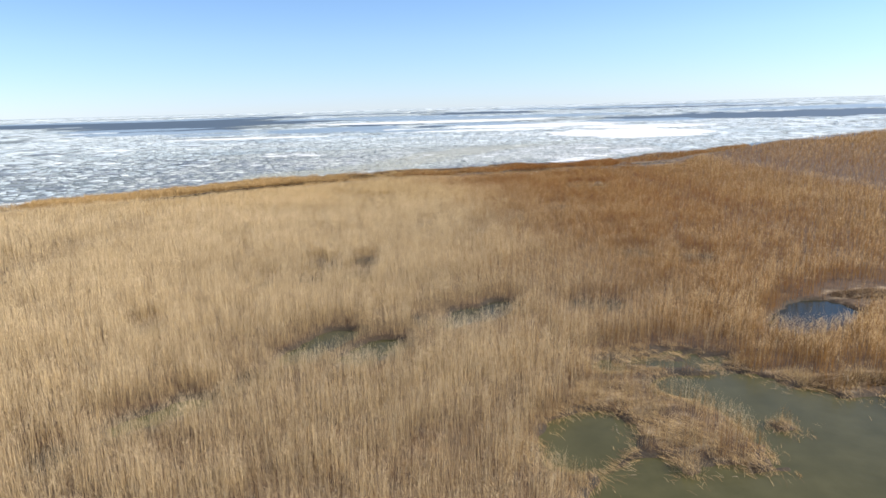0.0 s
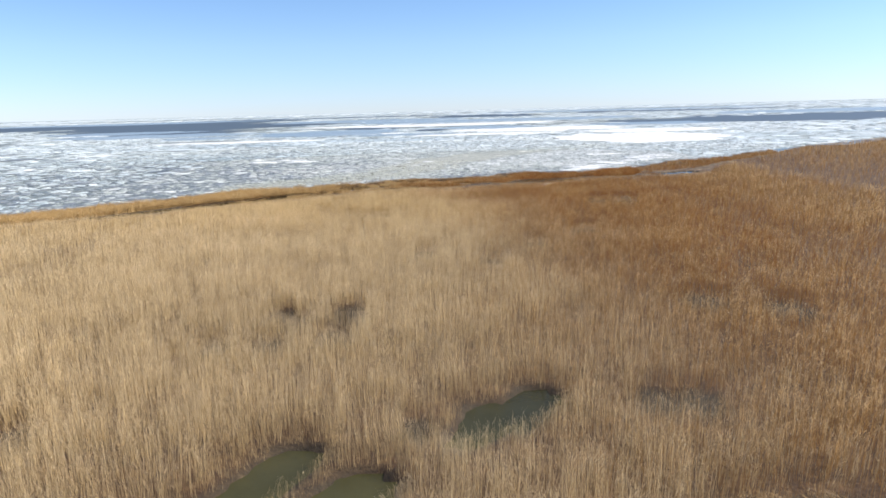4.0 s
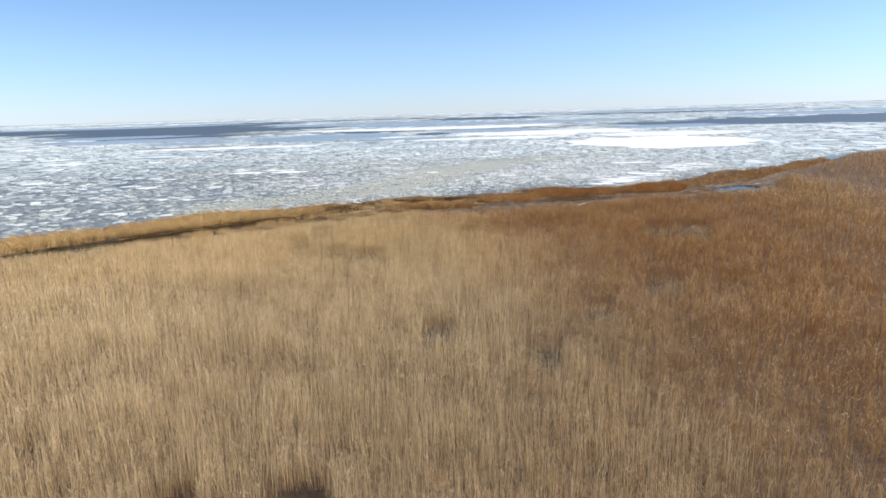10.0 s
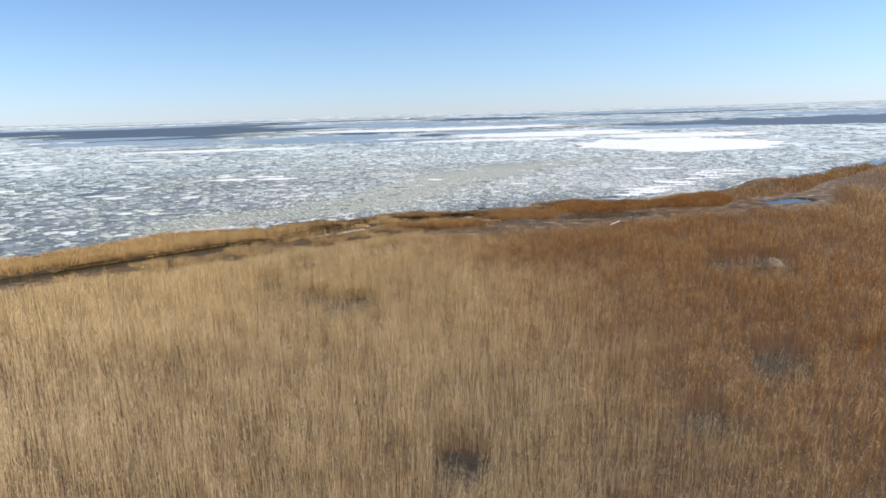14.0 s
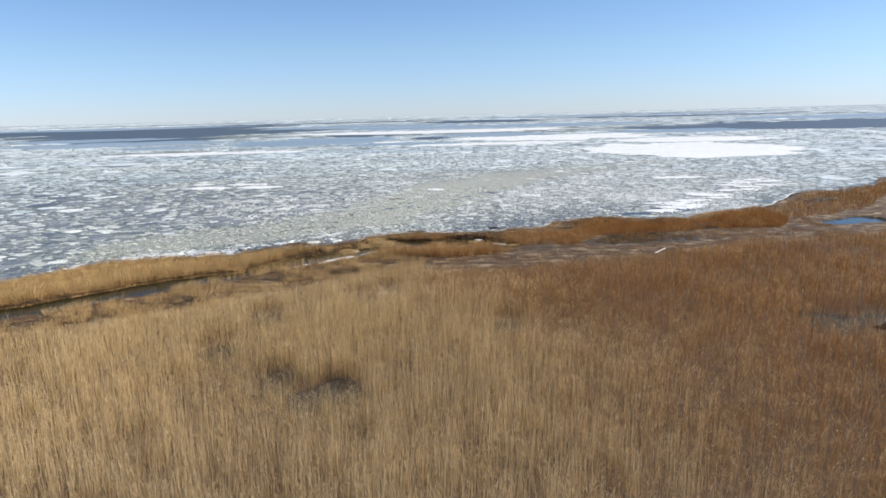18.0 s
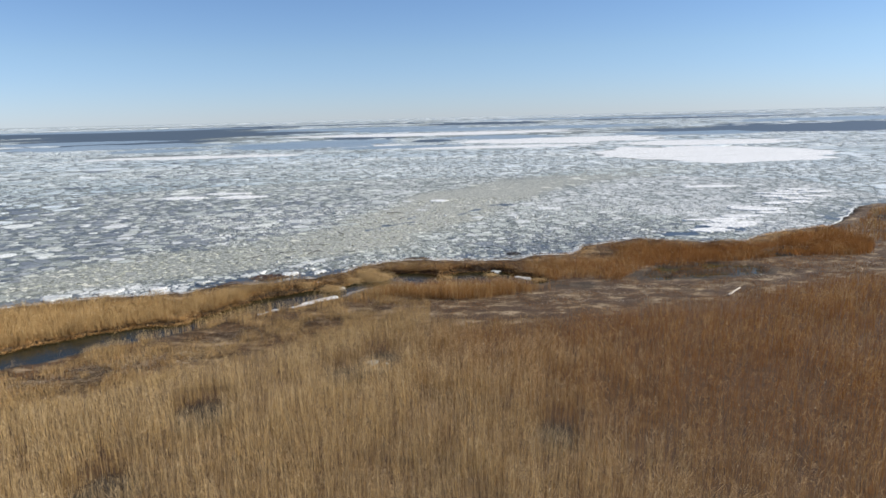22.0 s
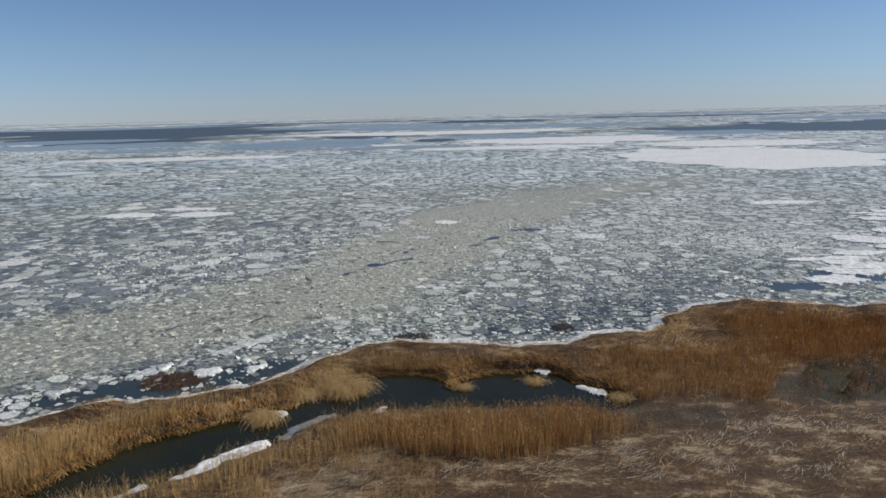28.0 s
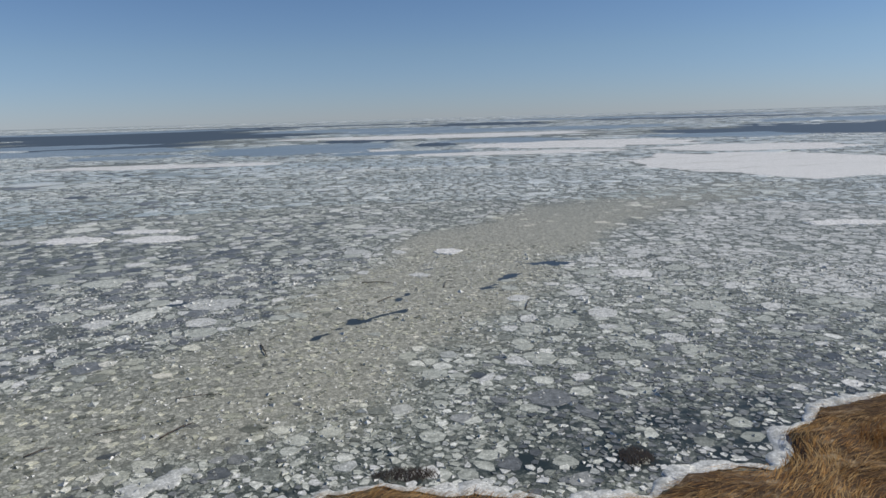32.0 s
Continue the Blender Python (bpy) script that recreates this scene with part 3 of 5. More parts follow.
class Level:
    """One size of floes; finer levels fill what coarser ones leave."""

    def __init__(self, spacing, lo, hi, chance, sides, gap, spread, seed, coarser=()):
        self.sp, self.sides = spacing, sides
        wide = min(3300, hi * 0.72 + 60)
        self.x0, self.y0 = -wide, 110 if lo < 200 else lo * 0.55
        x1, y1 = wide, 145 + hi
        r = np.random.default_rng(seed)
        nx, ny = int((x1 - self.x0) / spacing) + 2, int((y1 - self.y0) / spacing) + 2
        px = self.x0 + (np.arange(nx)[None, :] + 0.5 + r.uniform(-0.46, 0.46, (ny, nx))) * spacing
        py = self.y0 + (np.arange(ny)[:, None] + 0.5 + r.uniform(-0.46, 0.46, (ny, nx))) * spacing
        d = near_dist(px, py)
        ok = (d >= lo) & (d < hi) & in_view(px, py) & (py - shore_y(px) > 0.25 + 0.3 * spacing)
        j, i = np.nonzero(ok)
        p, q = px[j, i], py[j, i]
        keep = (r.random(len(p)) < chance(p, q)) & ~sheet_at(p, q)
        for c in coarser:
            keep[keep] &= ~c.covers(p[keep], q[keep], 0.12 * spacing)
        j, i = j[keep], i[keep]
        wt = (spacing * r.uniform(0, spread, (ny, nx))) ** 2
        n = len(j)
        ang = (np.arange(sides) + r.uniform(-0.38, 0.38, (n, sides))) * (2 * np.pi / sides)
        ux, uy = np.cos(ang), np.sin(ang)
        rad = np.full((n, sides), spacing * 0.95)
        cx, cy, cw = px[j, i], py[j, i], wt[j, i]
        for dj in (-1, 0, 1):
            for di in (-1, 0, 1):
                if di or dj:
                    jj, ii = np.clip(j + dj, 0, ny - 1), np.clip(i + di, 0, nx - 1)
                    vx, vy = (px[jj, ii] - cx)[:, None], (py[jj, ii] - cy)[:, None]
                    d2 = vx ** 2 + vy ** 2 + 1e-6
                    dot = ux * vx + uy * vy
                    half = np.maximum((d2 + (cw - wt[jj, ii])[:, None]) / 2, 0.12 * d2)
                    rad = np.where(dot > 1e-6, np.minimum(rad, half / np.maximum(dot, 1e-6)), rad)
        self.rad = rad * (1 - gap * r.uniform(0.3, 1.7, (n, 1))) * r.uniform(0.80, 1.0, (n, sides))
        self.ang, self.px, self.py = ang, cx, cy
        self.at = np.full((ny, nx), -1)
        self.at[j, i] = np.arange(n)

    def covers(self, x, y, margin):
        j, i = np.floor((y - self.y0) / self.sp).astype(int), np.floor((x - self.x0) / self.sp).astype(int)
        hit = np.zeros(len(x), bool)
        ny, nx = self.at.shape
        for dj in (-1, 0, 1):
            for di in (-1, 0, 1):
                jj, ii = j + dj, i + di
                k = np.where((jj >= 0) & (jj < ny) & (ii >= 0) & (ii < nx), self.at[np.clip(jj, 0, ny - 1), np.clip(ii, 0, nx - 1)], -1)
                dx, dy = x - self.px[k], y - self.py[k]
                a = np.round((np.arctan2(dy, dx) % (2 * np.pi)) / (2 * np.pi / self.sides)).astype(int) % self.sides
                hit |= (k >= 0) & (np.hypot(dx, dy) < self.rad[k, a] + margin)
        return hit

    def cells(self, pick=None):
        pick = np.ones(len(self.px), bool) if pick is None else pick
        return self.px[pick], self.py[pick], self.rad[pick], self.ang[pick]


def pack(name, label, cells, thick0, white, tilt=0.01, young=1.0):
    px, py, rad, ang = cells
    thick = thick0 * rng.uniform(0.5, 1.5, len(px))
    index = (rng.random(len(px)) < white(px, py)).astype(int)
    index = np.where((rng.random(len(px)) < young * thin_at(px, py)) & (index == 0), 2, index)
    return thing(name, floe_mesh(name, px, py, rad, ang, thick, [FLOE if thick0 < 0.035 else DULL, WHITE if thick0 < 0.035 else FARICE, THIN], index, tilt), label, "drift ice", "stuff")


def thin_at(x, y):
    """Share of thin, dark young ice: off the western bank and in the sheltered bight."""
    west = smooth(-6, -24, x) * smooth(270, 200, y) + 0.3 * smooth(0, -80, x) * smooth(200, 260, y) * smooth(700, 450, y)
    bight = smooth(24, 8, y - shore_y(x)) * smooth(-6, 4, x) * smooth(30, 22, x)
    return np.clip(np.maximum(0.62 * west, 0.7 * bight), 0, 0.7) * (1 - 0.92 * silt_at(x, y))


def open_at(x, y):
    """How much room there is for floes, 0 in open leads."""
    return np.clip(1 - 1.2 * lead_at(x, y), 0, 1)


def near_white(x, y):
    s = y - shore_y(x)
    return 0.05 + 0.30 * smooth(180, 225, y) * smooth(-40, -10, x) + (0.27 - 0.12 * smooth(-13, -20, x)) * smooth(5, 1.0, s) + 1.2 * blobs(x, y, WHITE_ZONES, 61) + 0.06 * smooth(-15, -45, x) + 0.40 * smooth(-2, 22, x) * smooth(188, 222, y) * (1 - silt_at(x, y))


def far_white(x, y):
    return np.clip(0.55 + 0.14 * smooth(0, 50, x) - 0.14 * smooth(60, -160, x) + 2.2 * (streak(x, y, 70) - 0.45) + 0.6 * blobs(x, y, WHITE_ZONES, 61), 0.03, 0.97)


left_open = lambda x, y: smooth(-6, -30, x) * smooth(176, 190, y)
big = Level(3.4, 14, 130, lambda x, y: (0.025 + 0.06 * left_open(x, y)) * (1 - 0.97 * silt_at(x, y)) * open_at(x, y) * smooth(8, 16, y - shore_y(x)), 14, 0.08, 0.8, 3)
mid = Level(1.7, 14, 130, lambda x, y: (0.10 + 0.10 * smooth(-6, -20, x) + 0.5 * smooth(0.38, 0.68, fbm(x, y, 6, 71))) * (1 - 0.9 * silt_at(x, y)) * open_at(x, y) * smooth(5, 18, y - shore_y(x)), 11, 0.07, 1.0, 4, [big])
small = Level(0.9, 14, 130, lambda x, y: (0.74 + 0.14 * smooth(-6, -20, x) + 0.7 * (fbm(x, y, 3, 72) - 0.5) - 0.82 * silt_at(x, y) - 0.22 * smooth(14, 5, y - shore_y(x)) - 0.40 * murky(x, y) - 0.7 * still(x, y)) * open_at(x, y), 8, 0.11, 1.3, 5, [big, mid])
crumbs = Level(0.42, 14, 85, lambda x, y: (0.72 + 0.1 * smooth(9, 2, y - shore_y(x)) - 0.42 * silt_at(x, y) - 0.05 * murky(x, y) - 0.6 * still(x, y)) * open_at(x, y), 5, 0.08, 1.0, 6, [big, mid, small])
single = np.argsort(near_dist(mid.px, mid.py))[:270]
loose_mid = np.zeros(len(mid.px), bool)
loose_mid[single] = True
loose_big = near_dist(big.px, big.py) < 60
pack("brash_ice", "small grey and white broken ice crowded along the shore", crumbs.cells(), 0.025, lambda x, y: near_white(x, y) * 1.3, 0.06)
pack("brash_ice", "small grey ice pieces packed between larger floes", small.cells(), 0.018, near_white, 0.012)
pack("pack_ice", "flat grey ice floes with dark water between them", mid.cells(~loose_mid), 0.02, near_white, 0.004)
pack("pack_ice", "broad flat grey floes among broken ice", big.cells(~loose_big), 0.025, lambda x, y: near_white(x, y) + 0.12, 0.002, 0.25)
for level, picks in ((mid, np.nonzero(loose_mid)[0]), (big, np.nonzero(loose_big)[0])):
    for k in picks:
        one = np.arange(len(level.px)) == k
        px, py, rad, ang = level.cells(one)
        white = rng.random() < float(near_white(px, py)[0]) + 0.06
        young = level is mid and not white and rng.random() < float(thin_at(px, py)[0])
        me = floe_mesh("ice_floe", px * 0, py * 0, rad, ang, np.array([rng.uniform(0.014, 0.035)]), [WHITE if white else THIN if young else FLOE], np.array([0]), 0.003, int(k))
        size = "broad" if level is big else "small"
        ob = thing("ice_floe", me, f"{size} flat {'white' if white else 'dark grey' if young else 'grey'} ice floe afloat in slush", "ice floe", group="loose ice floes")
        ob.location = (float(px[0]), float(py[0]), 0.0)

m1 = Level(4.2, 130, 210, lambda x, y: (0.10 + 0.15 * left_open(x, y)) * open_at(x, y) * (1 - silt_at(x, y)), 8, 0.06, 0.8, 11)
m2 = Level(1.7, 130, 210, lambda x, y: (0.86 + 0.5 * (fbm(x, y, 12, 73) - 0.5)) * (1 - 0.45 * silt_at(x, y)) * open_at(x, y), 6, 0.10, 1.2, 12, [m1])
pack("pack_ice", "grey and white ice floes drifting in the bay", m1.cells(), 0.05, lambda x, y: 0.4 * near_white(x, y) + 0.6 * far_white(x, y))
pack("pack_ice", "grey and white ice floes drifting in the bay", m2.cells(), 0.04, lambda x, y: 0.8 * near_white(x, y) + 0.4 * far_white(x, y))
f1 = Level(11, 210, 460, lambda x, y: (0.10 + 0.45 * smooth(0.4, 0.6, streak(x, y, 60))) * open_at(x, y), 8, 0.05, 0.9, 13)
f2 = Level(4.0, 210, 460, lambda x, y: (0.9 + 0.8 * (streak(x, y, 40, 92) - 0.42)) * open_at(x, y), 7, 0.06, 0.9, 14, [f1])
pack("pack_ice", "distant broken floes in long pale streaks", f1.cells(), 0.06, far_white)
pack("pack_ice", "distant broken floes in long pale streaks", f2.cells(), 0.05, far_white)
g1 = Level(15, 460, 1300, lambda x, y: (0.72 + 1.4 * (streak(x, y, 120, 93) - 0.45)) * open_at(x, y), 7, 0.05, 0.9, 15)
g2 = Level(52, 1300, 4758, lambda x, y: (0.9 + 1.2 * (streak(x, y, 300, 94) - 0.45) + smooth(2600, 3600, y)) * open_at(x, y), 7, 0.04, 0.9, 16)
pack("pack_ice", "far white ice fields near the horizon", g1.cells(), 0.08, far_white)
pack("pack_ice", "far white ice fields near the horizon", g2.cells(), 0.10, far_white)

def shards(n, seed):
    """Small upturned splinters of white ice lying on floes and slush."""
    r = np.random.default_rng(seed)
    d, a = 16 + 62 * np.sqrt(r.random(n)), r.uniform(-0.62, 0.62, n)
    x, y = -4 + d * np.sin(a), 141 + d * np.cos(a)
    ok = (y - shore_y(x) > 0.5) & (r.random(n) < (0.3 + 0.7 * smooth(0.42, 0.6, fbm(x, y, 3.0, 77))) * open_at(x, y) * (1 - 0.6 * silt_at(x, y)))
    x, y = x[ok], y[ok]
    n = len(x)
    size = r.gamma(2.0, 0.035, n) + 0.03
    ang = r.uniform(0, 2 * np.pi, (n, 1)) + np.array([0, 2.1, 4.2])[None] + r.uniform(-0.5, 0.5, (n, 3))
    rad = size[:, None] * r.uniform(0.5, 1.3, (n, 3))
    base = np.stack([x[:, None] + rad * np.cos(ang), y[:, None] + rad * np.sin(ang), np.full((n, 3), 0.012)], 2)
    top = np.stack([x + r.normal(0, 0.3, n) * size, y + r.normal(0, 0.3, n) * size, 0.02 + size * r.uniform(0.25, 0.8, n)], 1)[:, None]
    v = np.concatenate([base, top], 1).reshape(-1, 3)
    t = np.array([[0, 1, 3], [1, 2, 3], [2, 0, 3]])
    tris = (np.arange(n)[:, None, None] * 4 + t[None]).reshape(-1, 3)
    me = mesh_of("ice_splinters", v, tris, [WHITE])
    me.polygons.foreach_set("use_smooth", np.zeros(len(tris), bool))
    return thing("ice_splinters", me, "small white ice splinters scattered over the floes", "ice", "stuff")


shards(24000, 17)

# large snow-covered sheets
for k, (ax, ay, rx, ry) in enumerate(WHITE_SHEETS + GREY_SHEETS):
    grey = k >= len(WHITE_SHEETS)
    n = 150
    a = np.linspace(0, 2 * np.pi, n, endpoint=False)
    rr = 0.96 + 0.75 * (0.5 - fbm(np.cos(a) * 1.5 + 9 * k, np.sin(a) * 1.5, 0.5, 81 + k, 5))
    z = 0.09 + 0.002 * k
    sheet = floe_mesh("ice_sheet", np.array([0.0]), np.array([0.0]), rr[None], a[None], np.array([z]), [YOUNG if grey else SNOW], np.array([0]), 0.0)
    ob = thing("ice_sheet", sheet, "smooth blue-grey sheet of young thin ice" if grey else "broad snow-covered sheet of white ice", "ice sheet", group="young ice sheets" if grey else "snow-covered ice sheets")
    ob.location, ob.scale = (ax, ay, 0), (rx, ry, 1)
    for q in range(3 if rx > 20 and not grey else 0):
        u = np.linspace(0, 1, 24)
        wob = 0.25 * (fbm(u * 6, u * 0 + q + 10 * k, 1.0, 85, 4) - 0.5)
        cx, cy = -0.8 + 1.5 * u, -0.5 + 0.45 * q + wob + 0.25 * u
        wd = 0.012 * (0.3 + vnoise(u * 9, u * 0 + q, 86))
        cv = np.concatenate([np.stack([cx, cy - wd, u * 0 + z + 0.004], 1), np.stack([cx, cy + wd, u * 0 + z + 0.004], 1)])
        ci = np.arange(23)
        crack = new("crack", mesh_of("crack", cv, np.concatenate([np.stack([ci, ci + 1, ci + 25], 1), np.stack([ci, ci + 25, ci + 24], 1)]), [FLOE]))
        crack.parent = ob

# ---------------------------------------------------------------- reeds
def reeds(name, label, x, y, h, width, mats, plume_share=0.5, lean=(0.02, -0.04), seed=9, tilt=0.045, rusty=None, sway=0.22):
    """Standing reeds: a tapering stalk with a leaf blade, and for some a plume, all in one mesh."""
    r = np.random.default_rng(seed)
    n = len(x)
    z0 = np.maximum(ground_z(x, y), -0.15) - 0.03
    phi = r.uniform(0, 2 * np.pi, n)
    wx, wy = np.cos(phi) * width / 2, np.sin(phi) * width / 2
    lx, ly = (r.normal(lean[0], tilt, n) + sway * (fbm(x, y, 1.4, 47) - 0.5)) * h, (r.normal(lean[1], tilt, n) + sway * (fbm(x, y, 1.4, 49) - 0.5)) * h

    def at(f, s, dz=0.0):
        """Points at the share f of the stalk's height, s widths aside."""
        return np.stack([x + lx * f ** 1.6 + wx * s, y + ly * f ** 1.6 + wy * s, z0 + h * f + dz], 1)
    # a slim tapering stem and one leaf blade standing off it
    turn, f0 = r.uniform(0, 2 * np.pi, n), r.uniform(0.62, 0.95, n)[:, None]
    out = np.stack([np.cos(turn), np.sin(turn), r.uniform(0.7, 2.6, n)], 1) * (r.uniform(0.07, 0.17, n) * np.minimum(h, 1.6))[:, None]
    foot = np.stack([x, y, z0], 1) + f0 ** 1.6 * np.stack([lx, ly, 0 * lx], 1) + f0 * np.stack([0 * h, 0 * h, h], 1)
    blade = np.stack([0 * x, 0 * x, width * r.uniform(0.8, 1.6, n)], 1)
    stalk = [at(0.0, -0.9), at(0.0, 0.9), at(1.0, 0.0), foot - blade / 2, foot + blade / 2, foot + out]
    t = np.array([[0, 1, 2], [3, 4, 5]])
    v = np.stack(stalk, 1)
    k = v.shape[1]
    tris = (np.arange(n)[:, None, None] * k + t[None]).reshape(-1, 3)
    index = np.zeros(len(tris), int)
    if rusty is not None:
        kind = np.where(r.random(n) < rusty(x, y), 2, 0)
        if len(mats) > 3:
            tone = rusty(x, y) + 0.46 * (r.random(n) - 0.5)
            kind = np.where(tone > 0.72, 2, np.where(tone > 0.28, 4, 0))
            kind = np.where((kind == 0) & (r.random(n) < 0.9 * smooth(92, 122, y)), 5, kind)
            # darkest stalks: shade of the hollows put into their colour, some scattered in clumps
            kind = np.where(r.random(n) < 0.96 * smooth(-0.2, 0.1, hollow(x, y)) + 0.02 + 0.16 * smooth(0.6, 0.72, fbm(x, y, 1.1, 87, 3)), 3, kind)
        index = np.repeat(kind, len(t))
    pick = r.random(n) < (plume_share(x, y) if callable(plume_share) else plume_share)
    m = pick.sum()
    pw = np.maximum(0.042, width[pick] * 1.35) * r.uniform(0.6, 1.2, m)
    ph = r.uniform(0.06, 0.10, m) * np.maximum(1, width[pick] / 0.035)
    droop = r.uniform(-0.06, 0.06, (m, 2))
    top = v[pick, 2]
    cx, cy = np.cos(phi[pick] + 0.8) * pw, np.sin(phi[pick] + 0.8) * pw
    zero = np.zeros(m)
    p0 = top - np.stack([zero, zero, ph * 0.45], 1)
    pm = top + np.stack([droop[:, 0] * 0.5, droop[:, 1] * 0.5, ph * 0.1], 1)
    p1 = top + np.stack([droop[:, 0], droop[:, 1], ph * 0.55], 1)
    side = np.stack([cx, cy, zero], 1) / 2
    pv = np.stack([p0, pm - side, pm + side, p1], 1)
    pt = np.array([[0, 2, 1], [1, 2, 3]])
    ptris = (n * k + np.arange(m)[:, None, None] * 4 + pt[None]).reshape(-1, 3)
    verts = np.concatenate([v.reshape(-1, 3), pv.reshape(-1, 3)])
    return thing(name, mesh_of(name, verts, np.concatenate([tris, ptris]), mats, np.concatenate([index, np.ones(len(ptris), int)])), label, "reeds", "stuff")


def reach(x, y):
    """How near the low flight line comes to a place."""
    return np.hypot(np.maximum(26.0, 1.75 * np.abs(x + 2)), np.maximum(0, y - 150))


def scatter(n, x0, x1, y0, y1, r):
    return r.uniform(x0, x1, n), r.uniform(y0, y1, n)


def main_field(x, y):
    """Share of full density in the large reed field."""
    d = smooth(0.4, -0.6, y - edge_y(x)) * smooth(-0.05, -0.5, wet(x, y))
    d = d * (1 - 0.8 * smooth(0.0, 0.3, hollow(x, y)))
    for ax, ay, r in ISLANDS:
        d = d * (1 - smooth(0.9, 0.0, np.hypot(x - ax, y - ay) - r) * (0.97 - 0.5 * smooth(0.48, 0.6, fbm(x, y, 1.8, 34))))
    for ax, ay, r in CLEARINGS:
        d = d * (1 - 0.93 * smooth(0.9, 0.0, np.hypot(x - ax, y - ay) - r))
    d = d * (1 - 0.46 * smooth(-4, 14, x) * smooth(40, 55, y))
    return d * (0.68 + 0.32 * smooth(0.28, 0.5, fbm(x, y, 4.0, 33))) * (0.5 + 0.5 * smooth(0.34, 0.52, fbm(x, y, 1.0, 83, 2)))


def field_height(x, y):
    h = 1.42 + 0.55 * fbm(x, y, 9.0, 35) + 0.6 * (fbm(x, y, 1.6, 36) - 0.4) + 0.55 * (fbm(x, y, 0.7, 84, 2) - 0.45)
    h = h * (1 - (0.5 + 0.12 * smooth(-8, -16, x)) * smooth(-8, 0.5, y - edge_y(x)))
    h = h * (1 - 0.6 * smooth(-0.1, 0.3, hollow(x, y))) * (1 - 0.66 * smooth(-1.5, -0.1, wet(x, y)))
    return h


def plant(name, label, n, box, lo, hi, share, height, mats, seed, wide=0.018, plumes=0.45, rusty=None, tilt=0.07, sway=0.22):
    r = np.random.default_rng(seed)
    x, y = scatter(n, *box, r)
    d = reach(x, y)
    blur = d * r.uniform(0.75, 1.3, n)
    ok = (blur >= lo) & (blur < hi) & (hi == 900) | (blur >= lo) & (blur < hi) & (np.abs(x) < 0.72 * y + 4 + 14 * r.random(n) ** 2)
    x, y, d = x[ok], y[ok], d[ok]
    ok = r.random(len(x)) < share(x, y)
    x, y, d = x[ok], y[ok], d[ok]
    w = wide * (d / 26) ** 0.7 * r.uniform(0.6, 1.3, len(x))
    h = height(x, y) * r.uniform(0.7, 1.1, len(x))
    return reeds(name, label, x, y, h, w, mats, plumes, seed=seed, rusty=rusty, tilt=tilt, sway=sway)


FIELD = (STALK, PLUME, RUST, DARKREED, MID, FIELDGOLD)


def rust_share(x, y):
    """0 for straw, 0.5 for brown, 1 for rust: browner to the east, redder there towards the sea."""
    n = fbm(x, y, 16.0, 48) - 0.5
    turn = np.interp(y, [30, 46, 62, 90, 118, 137, 150], [9, 10, 11, 11, 6, -1, -5])
    east = smooth(-15, 15, x - turn + 9 * n + 5 * (fbm(x, y, 3.0, 44) - 0.5))
    deep = np.interp(y, [30, 44, 54, 68, 84, 104, 118, 140], [0.42, 0.50, 0.58, 0.64, 0.76, 0.82, 0.82, 0.88])
    return 0.03 - 0.3 * smooth(-5, 0, y - edge_y(x)) * smooth(8, 2, x) + deep * east * (1 - 0.3 * smooth(34, 60, x)) + 0.16 * (fbm(x, y, 2.2, 88) - 0.5)


def plume_share(x, y):
    return 0.012 + 0.09 * smooth(110, 75, y) * smooth(0.3, 0.7, rust_share(x, y))


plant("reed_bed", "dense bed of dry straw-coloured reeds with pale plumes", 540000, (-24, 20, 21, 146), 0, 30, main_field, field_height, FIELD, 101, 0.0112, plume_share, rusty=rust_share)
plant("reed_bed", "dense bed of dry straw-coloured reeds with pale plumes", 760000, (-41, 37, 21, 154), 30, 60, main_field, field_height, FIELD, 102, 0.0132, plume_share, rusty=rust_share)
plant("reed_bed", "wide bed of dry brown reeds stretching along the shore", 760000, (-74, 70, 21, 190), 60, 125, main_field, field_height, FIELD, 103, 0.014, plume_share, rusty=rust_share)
plant("reed_bed", "far bed of brown reeds reaching to the shore", 620000, (-150, 260, 40, 330), 125, 600, main_field, field_height, FIELD, 104, 0.014, plume_share, rusty=rust_share)


plant("reed_bed", "outlying dry reeds on the landward side of the marsh", 130000, (-150, 170, -60, 170), 0, 900, lambda x, y: main_field(x, y) * np.clip(smooth(-6, 6, np.abs(x) - 0.72 * y) + smooth(24, 18, y), 0, 1) * smooth(150, 60, np.hypot(x, (y - 30))), field_height, FIELD, 105, 0.03, plume_share, rusty=rust_share)


def belt(x, y):
    """Reeds between the creek and the sea."""
    s = shore_y(x) - y
    flat = 3.0 + 2.2 * fbm(x, x * 0, 5.0, 37) - 1.4 * smooth(-22, -17, x) * smooth(-7, -12, x)
    d = smooth(flat - 0.5, flat + 0.5, s) * smooth(0.1, -0.5, wet(x, y))
    front = np.interp(x, [-150, -80, -60, -40, -29, -21, -18, -13, -9, 4, 5.5, 13, 16, 26, 30, 40, 46, 62, 80], [58, 112, 119, 138, 146.3, 151.6, 155.4, 159, 163, 162.6, 157.8, 157.2, 160.6, 163.5, 165, 164.5, 171, 180, 200]) + 1.4 * (vnoise(x / 2.0, x * 0, 39) - 0.5)
    d = d * smooth(-0.3, 0.5, y - front)
    notch = smooth(0.3, -0.3, np.hypot((x - 12.3) / 3.6, (y - 169.2) / 4.6) - 1)
    d = d * (1 - 0.85 * smooth(-20, -17, x + 2 * (fbm(x, y, 1.5, 32) - 0.5)) * smooth(-8, -10, x))
    return d * (1 - notch) * (0.75 + 0.25 * fbm(x, y, 2.0, 38))


